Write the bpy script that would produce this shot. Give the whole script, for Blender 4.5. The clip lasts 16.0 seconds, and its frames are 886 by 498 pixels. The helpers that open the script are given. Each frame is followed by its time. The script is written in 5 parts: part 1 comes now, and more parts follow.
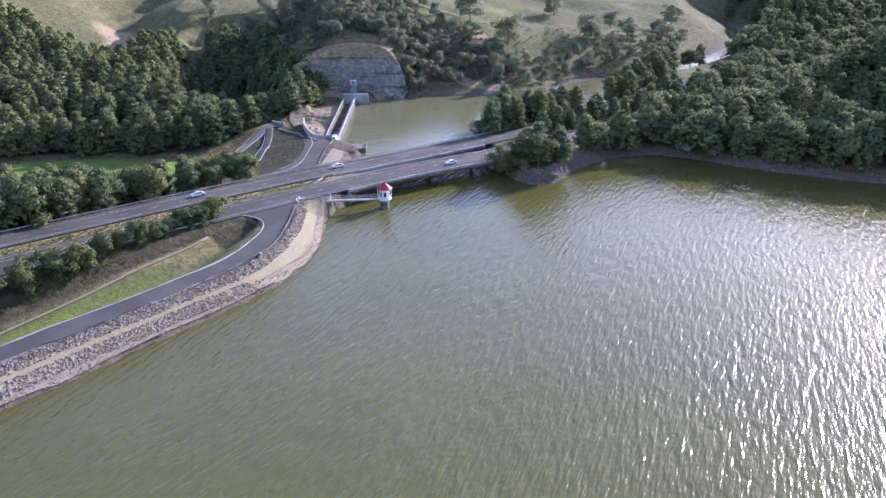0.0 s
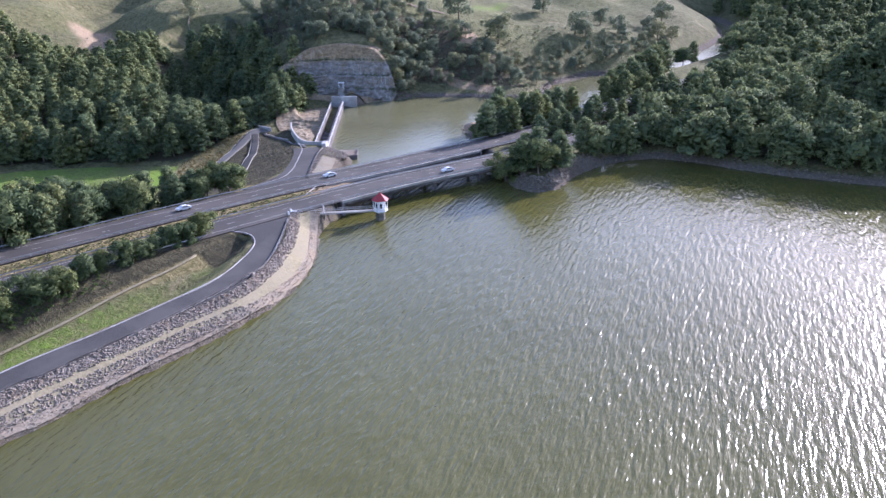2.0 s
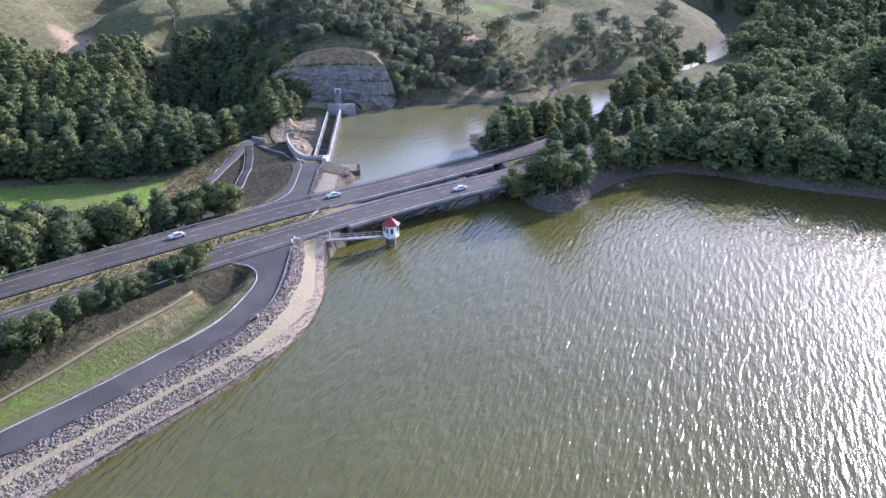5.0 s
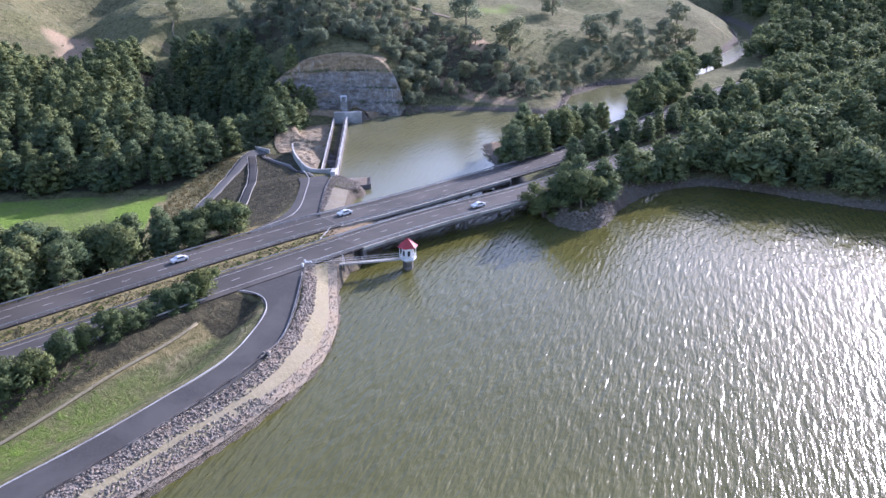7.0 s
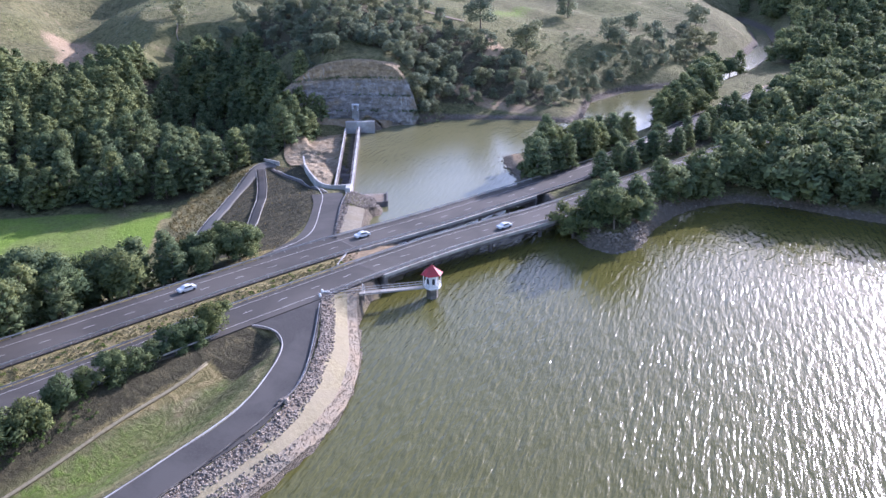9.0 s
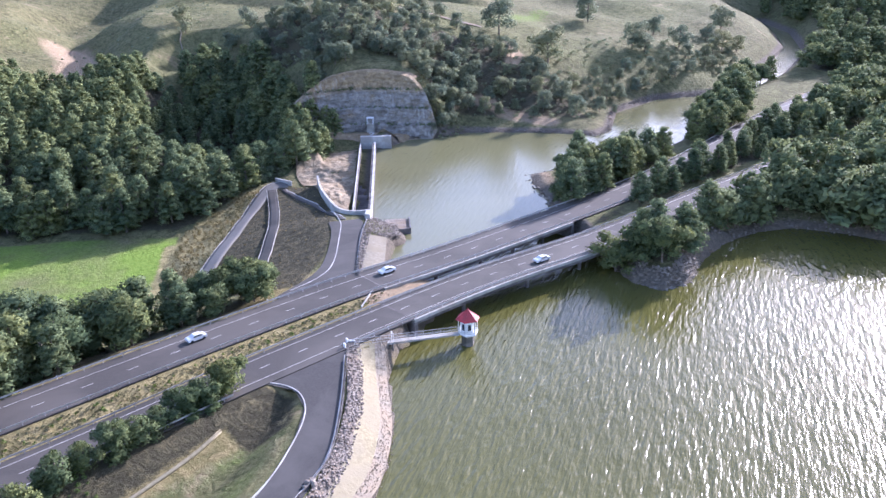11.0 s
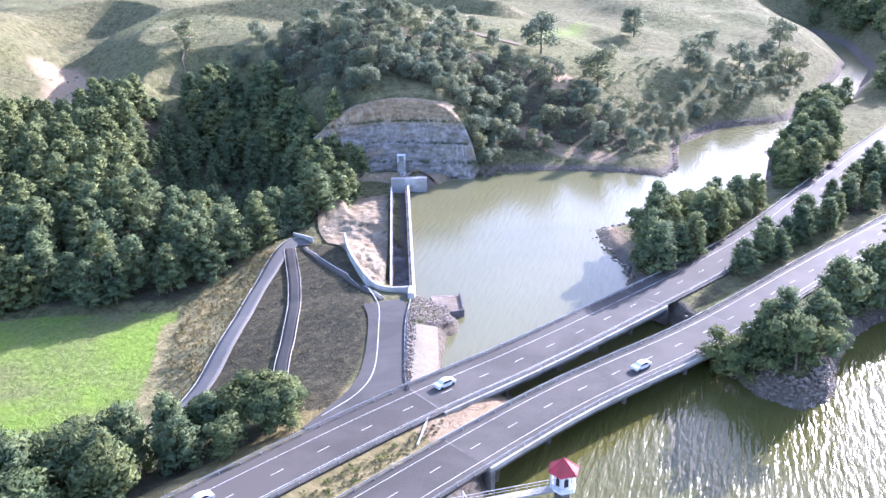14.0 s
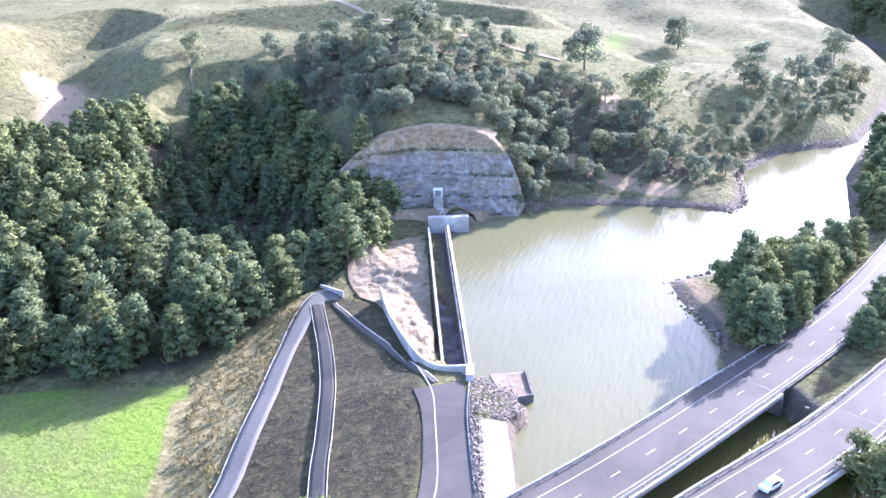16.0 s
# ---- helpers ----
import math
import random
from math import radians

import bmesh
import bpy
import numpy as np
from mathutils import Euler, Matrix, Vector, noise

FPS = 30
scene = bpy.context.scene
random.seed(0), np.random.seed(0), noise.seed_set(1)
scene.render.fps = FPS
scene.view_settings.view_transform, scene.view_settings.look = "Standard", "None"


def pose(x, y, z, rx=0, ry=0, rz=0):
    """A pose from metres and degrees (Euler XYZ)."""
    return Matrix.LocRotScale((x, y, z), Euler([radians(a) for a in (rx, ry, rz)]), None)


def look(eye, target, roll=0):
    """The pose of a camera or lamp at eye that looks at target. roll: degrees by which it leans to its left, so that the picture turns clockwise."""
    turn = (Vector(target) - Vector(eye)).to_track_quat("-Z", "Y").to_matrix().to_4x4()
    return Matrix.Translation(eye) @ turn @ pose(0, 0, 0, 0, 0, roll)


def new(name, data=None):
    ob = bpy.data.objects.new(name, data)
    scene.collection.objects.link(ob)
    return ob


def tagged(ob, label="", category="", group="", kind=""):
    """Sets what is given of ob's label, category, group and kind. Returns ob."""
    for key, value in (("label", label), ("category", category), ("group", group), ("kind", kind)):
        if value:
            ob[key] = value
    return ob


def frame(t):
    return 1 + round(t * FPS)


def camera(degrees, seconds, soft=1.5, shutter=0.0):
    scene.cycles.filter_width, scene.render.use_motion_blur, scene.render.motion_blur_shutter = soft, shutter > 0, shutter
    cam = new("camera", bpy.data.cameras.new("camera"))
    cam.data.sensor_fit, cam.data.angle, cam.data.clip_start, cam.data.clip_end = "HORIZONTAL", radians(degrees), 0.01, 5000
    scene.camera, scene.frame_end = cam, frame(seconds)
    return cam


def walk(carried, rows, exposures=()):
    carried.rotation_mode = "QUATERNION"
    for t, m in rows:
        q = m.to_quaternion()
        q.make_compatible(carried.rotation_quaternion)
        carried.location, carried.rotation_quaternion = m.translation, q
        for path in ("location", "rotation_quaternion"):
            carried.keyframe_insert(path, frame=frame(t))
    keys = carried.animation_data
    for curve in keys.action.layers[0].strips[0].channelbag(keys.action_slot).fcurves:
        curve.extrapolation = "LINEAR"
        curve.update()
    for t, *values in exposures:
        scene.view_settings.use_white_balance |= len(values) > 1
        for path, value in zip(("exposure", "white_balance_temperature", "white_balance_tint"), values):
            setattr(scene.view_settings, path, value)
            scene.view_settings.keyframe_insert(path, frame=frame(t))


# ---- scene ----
cam = camera(54.0, 16.0)
PATH = [
    (0, (-0.773, 8.997, 84.628), (-1.053, 10.846, 83.919), -0.3),
    (0.5, (-2.267, 11.795, 84.713), (-2.533, 13.645, 84.001), -0.4),
    (1, (-3.878, 14.562, 84.932), (-4.136, 16.412, 84.218), -0.5),
    (1.5, (-5.751, 17.703, 85.375), (-6.001, 19.553, 84.657), -0.5),
    (2, (-7.603, 20.768, 85.581), (-7.842, 22.619, 84.861), -0.6),
    (2.5, (-9.463, 23.941, 85.898), (-9.696, 25.791, 85.175), -0.5),
    (3, (-11.242, 27.43, 86.404), (-11.468, 29.28, 85.677), -0.6),
    (3.5, (-12.935, 30.876, 86.495), (-13.152, 32.726, 85.767), -0.6),
    (4, (-15.019, 34.63, 86.822), (-15.231, 36.48, 86.092), -0.6),
    (6.5, (-24.719, 53.039, 87.422), (-24.914, 54.889, 86.688), -0.7),
    (7, (-26.71, 57.211, 87.655), (-26.906, 59.061, 86.92), -0.7),
    (7.5, (-28.763, 61.161, 87.592), (-28.958, 63.012, 86.858), -0.7),
    (8, (-30.732, 65.322, 87.658), (-30.927, 67.172, 86.924), -0.7),
    (8.5, (-32.484, 69.308, 87.865), (-32.682, 71.157, 87.131), -0.8),
    (9, (-34.334, 73.702, 88.423), (-34.535, 75.55, 87.685), -0.8),
    (11.5, (-47.064, 103.008, 90.3), (-47.269, 104.853, 89.556), -1.2),
    (12, (-50.283, 111.571, 90.703), (-50.48, 113.417, 89.958), -1.3),
    (12.5, (-53.2, 120.448, 90.91), (-53.398, 122.293, 90.165), -1.2),
    (13, (-56.041, 129.173, 91.151), (-56.246, 131.017, 90.403), -1.2),
    (13.5, (-59.136, 137.595, 91.489), (-59.35, 139.438, 90.742), -1.2),
    (14, (-62.666, 145.682, 91.743), (-62.882, 147.525, 90.997), -1.2),
    (14.5, (-66.411, 154.526, 91.973), (-66.63, 156.369, 91.228), -1.3),
    (15, (-70.352, 163.498, 91.966), (-70.573, 165.341, 91.221), -1.3),
    (15.5, (-74.347, 172.262, 92.115), (-74.57, 174.104, 91.371), -1.4),
    (16, (-78.866, 181.096, 92.527), (-79.088, 182.938, 91.781), -1.3),
]
EXPOSURES = [(0, 1.42, 5430, 31), (4, 1.42, 5430, 31), (9, 1.50, 5430, 31), (11, 1.82, 5430, 31), (12.5, 2.12, 5430, 31), (14.5, 2.46, 5350, 32), (16, 2.66, 5350, 32)]
walk(cam, [(t, look(eye, target, roll)) for t, eye, target, roll in PATH], EXPOSURES)

# ---- world and sun ----
SUN_AZ, SUN_EL = 35.0, 22.5
world = bpy.data.worlds.new("world")
scene.world = world
world.use_nodes = True
wn = world.node_tree
sky = wn.nodes.new("ShaderNodeTexSky")
sky.sky_type = "NISHITA"
sky.sun_disc = False
sky.sun_elevation = radians(SUN_EL)
sky.sun_rotation = radians(SUN_AZ)
sky.air_density, sky.dust_density, sky.ozone_density = 1.0, 1.25, 1.0
wn.nodes["Background"].inputs["Strength"].default_value = 0.135
wn.links.new(sky.outputs[0], wn.nodes["Background"].inputs["Color"])
sun = new("sun", bpy.data.lights.new("sun", "SUN"))
sun.data.energy, sun.data.angle, sun.data.color = 3.6, radians(0.6), (1.0, 0.96, 0.90)
sun.matrix_world = look((math.sin(radians(SUN_AZ)) * 500, math.cos(radians(SUN_AZ)) * 500, 500 * math.tan(radians(SUN_EL))), (0, 0, 0))


# ---- materials ----
def material(name, rough=0.85, metal=0.0, spec=0.3):
    m = bpy.data.materials.new(name)
    m.use_nodes = True
    b = m.node_tree.nodes["Principled BSDF"]
    b.inputs["Roughness"].default_value = rough
    b.inputs["Metallic"].default_value = metal
    b.inputs["Specular IOR Level"].default_value = spec
    return m, m.node_tree.nodes, m.node_tree.links, b


def noise_node(n, l, scale, detail=6.0, rough=0.6, distortion=0.0, vector=None):
    t = n.new("ShaderNodeTexNoise")
    t.inputs["Scale"].default_value, t.inputs["Detail"].default_value = scale, detail
    t.inputs["Roughness"].default_value, t.inputs["Distortion"].default_value = rough, distortion
    if vector is None:
        g = n.new("ShaderNodeNewGeometry")
        vector = g.outputs["Position"]
    l.new(vector, t.inputs["Vector"])
    return t.outputs["Fac"]


def ramp(n, l, fac, stops):
    r = n.new("ShaderNodeValToRGB")
    while len(r.color_ramp.elements) < len(stops):
        r.color_ramp.elements.new(0.5)
    for e, (p, c) in zip(r.color_ramp.elements, stops):
        e.position, e.color = p, (*c, 1)
    l.new(fac, r.inputs["Fac"])
    return r.outputs["Color"]


def mix(n, l, fac, a, b, mode="MIX"):
    m = n.new("ShaderNodeMix")
    m.data_type, m.blend_type = "RGBA", mode
    for sock, v in ((m.inputs[0], fac), (m.inputs[6], a), (m.inputs[7], b)):
        if isinstance(v, (int, float)):
            sock.default_value = v
        elif isinstance(v, tuple):
            sock.default_value = (*v, 1)
        else:
            l.new(v, sock)
    return m.outputs[2]


def bump(n, l, b, height, strength=0.5, distance=0.1):
    u = n.new("ShaderNodeBump")
    u.inputs["Strength"].default_value, u.inputs["Distance"].default_value = strength, distance
    l.new(height, u.inputs["Height"])
    l.new(u.outputs["Normal"], b.inputs["Normal"])


def mottled(name, c1, c2, scale=1.0, rough=0.85, c3=None, big=0.07, bump_s=0.4, bump_d=0.1, spec=0.3, metal=0.0, vary=0.0):
    """Two scales of stain and grain over a base colour; vary: brightness from piece to piece."""
    m, n, l, b = material(name, rough, metal, spec)
    fine = noise_node(n, l, scale, 8, 0.65)
    col = ramp(n, l, fine, [(0.3, c1), (0.7, c2)])
    if c3:
        broad = noise_node(n, l, big, 5, 0.6, 0.5)
        f = ramp(n, l, broad, [(0.42, (0, 0, 0)), (0.62, (1, 1, 1))])
        col = mix(n, l, f, col, c3)
    if vary:
        o = n.new("ShaderNodeObjectInfo")
        g = n.new("ShaderNodeNewGeometry")
        a = n.new("ShaderNodeMath")
        a.operation = "ADD"
        l.new(o.outputs["Random"], a.inputs[0])
        l.new(g.outputs["Random Per Island"], a.inputs[1])
        f = n.new("ShaderNodeMath")
        f.operation = "FRACT"
        l.new(a.outputs[0], f.inputs[0])
        lo, hi = 1 - vary, 1 + vary
        k = ramp(n, l, f.outputs[0], [(0.0, (lo, lo, lo)), (1.0, (min(hi, 1.6), min(hi, 1.6), min(hi * 0.97, 1.6)))])
        col = mix(n, l, 1.0, col, k, "MULTIPLY")
    l.new(col, b.inputs["Base Color"])
    bump(n, l, b, fine, bump_s, bump_d)
    return m


def foliage(name, dark, light, trans=0.36):
    m, n, l, b = material(name, 0.85, 0.0, 0.12)
    g, o = n.new("ShaderNodeNewGeometry"), n.new("ShaderNodeObjectInfo")
    col = ramp(n, l, g.outputs["Random Per Island"], [(0.0, dark), (1.0, light)])
    hue = ramp(n, l, o.outputs["Random"], [(0.0, (0.8, 0.85, 0.85)), (0.5, (1, 1, 1)), (1.0, (1.18, 1.08, 0.9))])
    col = mix(n, l, 1.0, col, hue, "MULTIPLY")
    patch = ramp(n, l, noise_node(n, l, 0.12, 3), [(0.35, (0.8, 0.87, 0.9)), (0.65, (1.14, 1.08, 0.95))])
    col = mix(n, l, 1.0, col, patch, "MULTIPLY")
    l.new(col, b.inputs["Base Color"])
    t = n.new("ShaderNodeBsdfTranslucent")
    l.new(col, t.inputs["Color"])
    x = n.new("ShaderNodeMixShader")
    x.inputs[0].default_value = trans
    l.new(b.outputs[0], x.inputs[1])
    l.new(t.outputs[0], x.inputs[2])
    l.new(x.outputs[0], n["Material Output"].inputs["Surface"])
    return m


def masked(n, l, name, edge, lo=0.35, hi=0.65):
    """A surface mask from the land mesh, its border broken up by grain."""
    a = n.new("ShaderNodeAttribute")
    a.attribute_name = name
    m = n.new("ShaderNodeMath")
    m.operation = "ADD"
    l.new(a.outputs["Fac"], m.inputs[0])
    e = n.new("ShaderNodeMath")
    e.operation = "MULTIPLY_ADD"
    e.inputs[1].default_value, e.inputs[2].default_value = 0.9, -0.45
    l.new(edge, e.inputs[0])
    l.new(e.outputs[0], m.inputs[1])
    return ramp(n, l, m.outputs[0], [(lo, (0, 0, 0)), (hi, (1, 1, 1))])


def ground_material():
    """Dry pasture, greener hollows, bare earth, stony shores, soil batters and litter under the woods."""
    m, n, l, b = material("hill_ground", 0.95, 0, 0.1)
    fine = noise_node(n, l, 0.9, 8, 0.75)
    tuft = noise_node(n, l, 0.35, 8, 0.75, 0.6)
    mid = noise_node(n, l, 0.06, 6, 0.7, 0.8)
    big = noise_node(n, l, 0.012, 4, 0.6, 0.6)
    grass = ramp(n, l, fine, [(0.3, (0.108, 0.098, 0.046)), (0.7, (0.240, 0.216, 0.110))])
    blotch = noise_node(n, l, 0.11, 7, 0.75, 0.7)
    grass = mix(n, l, ramp(n, l, blotch, [(0.40, (0, 0, 0)), (0.60, (1, 1, 1))]), grass, ramp(n, l, fine, [(0.3, (0.085, 0.085, 0.04)), (0.7, (0.21, 0.195, 0.09))]))
    green = ramp(n, l, fine, [(0.3, (0.095, 0.095, 0.040)), (0.7, (0.22, 0.215, 0.092))])
    col = mix(n, l, ramp(n, l, big, [(0.45, (0, 0, 0)), (0.65, (1, 1, 1))]), grass, green)
    scrub = ramp(n, l, tuft, [(0.45, (1.1, 1.08, 1.05)), (0.60, (0.42, 0.45, 0.40))])
    col = mix(n, l, ramp(n, l, mid, [(0.40, (1, 1, 1)), (0.7, (0.25, 0.25, 0.25))]), col, mix(n, l, 1.0, col, scrub, "MULTIPLY"))
    earth = ramp(n, l, fine, [(0.3, (0.25, 0.175, 0.10)), (0.7, (0.43, 0.325, 0.205))])
    col = mix(n, l, ramp(n, l, mid, [(0.60, (0, 0, 0)), (0.74, (1, 1, 1))]), col, earth)
    lush = ramp(n, l, fine, [(0.3, (0.12, 0.19, 0.025)), (0.7, (0.22, 0.31, 0.055))])
    lush = mix(n, l, ramp(n, l, noise_node(n, l, 0.03, 5, 0.6, 0.5), [(0.42, (0, 0, 0)), (0.68, (1, 1, 1))]), lush, grass)
    col = mix(n, l, masked(n, l, "lush", tuft), col, lush)
    verge = ramp(n, l, tuft, [(0.3, (0.11, 0.105, 0.042)), (0.5, (0.24, 0.195, 0.085)), (0.72, (0.36, 0.29, 0.145))])
    col = mix(n, l, masked(n, l, "verge", tuft), col, verge)
    litter = ramp(n, l, fine, [(0.3, (0.045, 0.042, 0.026)), (0.7, (0.12, 0.105, 0.06))])
    col = mix(n, l, masked(n, l, "wood", tuft), col, litter)
    soil = ramp(n, l, tuft, [(0.3, (0.040, 0.036, 0.022)), (0.52, (0.075, 0.066, 0.038)), (0.75, (0.175, 0.150, 0.078))])
    col = mix(n, l, masked(n, l, "batter", fine), col, soil)
    tawny = ramp(n, l, tuft, [(0.3, (0.10, 0.085, 0.04)), (0.5, (0.26, 0.22, 0.10)), (0.72, (0.40, 0.34, 0.17))])
    col = mix(n, l, masked(n, l, "tawny", tuft), col, tawny)
    col = mix(n, l, masked(n, l, "bare", tuft), col, earth)
    stone = ramp(n, l, fine, [(0.3, (0.09, 0.075, 0.055)), (0.7, (0.215, 0.18, 0.135))])
    col = mix(n, l, masked(n, l, "stony", fine), col, stone)
    l.new(col, b.inputs["Base Color"])
    bump(n, l, b, tuft, 1.0, 1.3)
    return m


def water_material():
    """Silty water: wind ripples on the open reservoir, calmer in the pool beyond the bridges."""
    m, n, l, b = material("reservoir_water", 0.15, 0, 0.5)
    b.inputs["IOR"].default_value = 1.33
    silt = noise_node(n, l, 0.012, 4, 0.6, 0.4)
    open_silt = ramp(n, l, silt, [(0.35, (0.077, 0.073, 0.018)), (0.65, (0.095, 0.090, 0.025))])
    pool_silt = ramp(n, l, silt, [(0.35, (0.125, 0.119, 0.056)), (0.65, (0.150, 0.143, 0.070))])
    g = n.new("ShaderNodeNewGeometry")

    def layer(turn, sx, sy, detail, rough, distort):
        mp = n.new("ShaderNodeMapping")
        mp.vector_type = "POINT"
        mp.inputs["Rotation"].default_value = (0, 0, radians(turn))
        sc = n.new("ShaderNodeMapping")
        sc.inputs["Scale"].default_value = (sx, sy, 1.0)
        l.new(g.outputs["Position"], mp.inputs["Vector"])
        l.new(mp.outputs["Vector"], sc.inputs["Vector"])
        return noise_node(n, l, 1.0, detail, rough, distort, sc.outputs["Vector"])

    def math_node(op, a, b2, c=None):
        x = n.new("ShaderNodeMath")
        x.operation = op
        for sock, v in zip(x.inputs, (a, b2, c)):
            if v is None:
                continue
            if isinstance(v, (int, float)):
                sock.default_value = v
            else:
                l.new(v, sock)
        return x.outputs[0]

    swell = layer(WAVE_TURN, 0.9, 0.17, 2, 0.45, 0.2)
    chop = layer(WAVE_TURN + 10, 1.9, 0.6, 2, 0.5, 0.3)
    gust = ramp(n, l, noise_node(n, l, 0.016, 4, 0.55, 0.6), [(0.32, (0.78, 0.78, 0.78)), (0.68, (1, 1, 1))])
    h = math_node("MULTIPLY_ADD", chop, 0.3, swell)
    h = math_node("MULTIPLY", h, gust)
    xyz = n.new("ShaderNodeSeparateXYZ")
    l.new(g.outputs["Position"], xyz.inputs[0])
    side = math_node("MULTIPLY_ADD", xyz.outputs["Y"], 0.62, math_node("MULTIPLY", xyz.outputs["X"], -0.78))
    mr = n.new("ShaderNodeMapRange")
    mr.inputs["From Min"].default_value, mr.inputs["From Max"].default_value = 225, 250
    mr.inputs["To Min"].default_value, mr.inputs["To Max"].default_value = 1.0, 0.26
    l.new(side, mr.inputs["Value"])
    river = n.new("ShaderNodeMapRange")
    river.inputs["From Min"].default_value, river.inputs["From Max"].default_value = 520, 600
    river.inputs["To Min"].default_value, river.inputs["To Max"].default_value = 0.0, 0.4
    l.new(xyz.outputs["Y"], river.inputs["Value"])
    h = math_node("MULTIPLY", h, math_node("ADD", mr.outputs[0], river.outputs[0]))
    l.new(mix(n, l, math_node("MULTIPLY_ADD", mr.outputs[0], -1.35, 1.35), open_silt, pool_silt), b.inputs["Base Color"])
    bump(n, l, b, h, 1.0, WAVE_HEIGHT)
    return m


WAVE_TURN, WAVE_HEIGHT = 12.0, 0.44
M_GROUND, M_WATER = ground_material(), water_material()
M_ASPHALT = mottled("asphalt", (0.041, 0.036, 0.030), (0.066, 0.058, 0.048), 3.0, 0.80, (0.080, 0.070, 0.058), 0.05, 0.3, 0.02, 0.28)
M_DECK = mottled("bridge_surfacing", (0.048, 0.043, 0.036), (0.074, 0.066, 0.055), 2.5, 0.82, (0.088, 0.078, 0.065), 0.06, 0.3, 0.02, 0.25)
M_BLACKTOP = mottled("fresh_asphalt", (0.041, 0.038, 0.034), (0.064, 0.059, 0.053), 3.0, 0.9, (0.076, 0.070, 0.062), 0.08, 0.3, 0.02, 0.25)
M_PAINT = mottled("road_paint", (0.34, 0.33, 0.29), (0.56, 0.54, 0.48), 2.0, 0.6, None, 0.1, 0.1, 0.01)
M_PATH = mottled("worn_path_seal", (0.105, 0.098, 0.086), (0.17, 0.158, 0.138), 1.5, 0.9, (0.125, 0.115, 0.10), 0.1, 0.3, 0.03)
M_CONCRETE = mottled("concrete", (0.31, 0.29, 0.25), (0.45, 0.425, 0.37), 0.8, 0.85, (0.26, 0.235, 0.195), 0.15, 0.3, 0.03)
M_PALE = mottled("pale_concrete", (0.38, 0.36, 0.33), (0.53, 0.51, 0.47), 0.8, 0.8, (0.31, 0.29, 0.26), 0.2, 0.25, 0.03)
M_DARKCON = mottled("dark_concrete", (0.10, 0.09, 0.085), (0.22, 0.20, 0.18), 0.7, 0.9, (0.07, 0.06, 0.055), 0.2, 0.4, 0.05)
M_STONE = mottled("grey_riprap", (0.165, 0.135, 0.107), (0.325, 0.27, 0.215), 2.5, 0.9, None, 0.1, 0.6, 0.1, 0.2, 0, 0.45)
M_SAND = mottled("sandy_gravel", (0.19, 0.158, 0.092), (0.34, 0.292, 0.18), 1.2, 0.95, (0.26, 0.222, 0.145), 0.1, 0.6, 0.15, 0.1)
M_GRAVEL = mottled("pale_gravel", (0.18, 0.15, 0.108), (0.33, 0.28, 0.21), 1.6, 0.95, (0.28, 0.22, 0.15), 0.15, 0.7, 0.15, 0.1)
M_SLAB = mottled("worn_slab", (0.165, 0.145, 0.105), (0.265, 0.232, 0.172), 1.2, 0.95, (0.20, 0.168, 0.115), 0.12, 0.5, 0.08, 0.1)


def cut_rock():
    """Quarried rock: ochre near the top, grey and white below, in level beds with streaks."""
    m, n, l, b = material("cut_rock", 0.9, 0, 0.2)
    g = n.new("ShaderNodeNewGeometry")
    mp = n.new("ShaderNodeMapping")
    mp.inputs["Scale"].default_value = (0.2, 0.2, 0.9)
    l.new(g.outputs["Position"], mp.inputs["Vector"])
    beds = noise_node(n, l, 1.0, 6, 0.7, 0.4, mp.outputs["Vector"])
    fine = noise_node(n, l, 0.8, 8, 0.7)
    grey = ramp(n, l, beds, [(0.28, (0.18, 0.16, 0.135)), (0.5, (0.28, 0.255, 0.22)), (0.72, (0.38, 0.35, 0.31))])
    ochre = ramp(n, l, fine, [(0.3, (0.26, 0.185, 0.105)), (0.7, (0.42, 0.325, 0.20))])
    xyz = n.new("ShaderNodeSeparateXYZ")
    l.new(g.outputs["Position"], xyz.inputs[0])
    mr = n.new("ShaderNodeMapRange")
    mr.inputs["From Min"].default_value, mr.inputs["From Max"].default_value = 17.0, 18.5
    l.new(xyz.outputs["Z"], mr.inputs["Value"])
    st = ramp(n, l, noise_node(n, l, 0.09, 4, 0.6, 0.6), [(0.52, (0, 0, 0)), (0.66, (1, 1, 1))])
    streak = n.new("ShaderNodeMapping")
    streak.inputs["Scale"].default_value = (0.9, 0.9, 0.07)
    l.new(g.outputs["Position"], streak.inputs["Vector"])
    run = ramp(n, l, noise_node(n, l, 1.0, 5, 0.65, 0.3, streak.outputs["Vector"]), [(0.50, (0, 0, 0)), (0.66, (1, 1, 1))])
    col = mix(n, l, mr.outputs[0], mix(n, l, st, grey, (0.30, 0.235, 0.155)), ochre)
    pale = ramp(n, l, noise_node(n, l, 0.07, 3, 0.5, 0.3), [(0.46, (0, 0, 0)), (0.60, (0.75, 0.75, 0.75))])
    col = mix(n, l, mix(n, l, 1.0, run, pale, "MULTIPLY"), col, (0.45, 0.43, 0.40))
    dirt = ramp(n, l, noise_node(n, l, 0.35, 6, 0.7, 0.8), [(0.40, (0.62, 0.60, 0.57)), (0.62, (1.05, 1.04, 1.0))])
    col = mix(n, l, 1.0, col, dirt, "MULTIPLY")
    l.new(col, b.inputs["Base Color"])
    bump(n, l, b, fine, 1.0, 0.5)
    return m


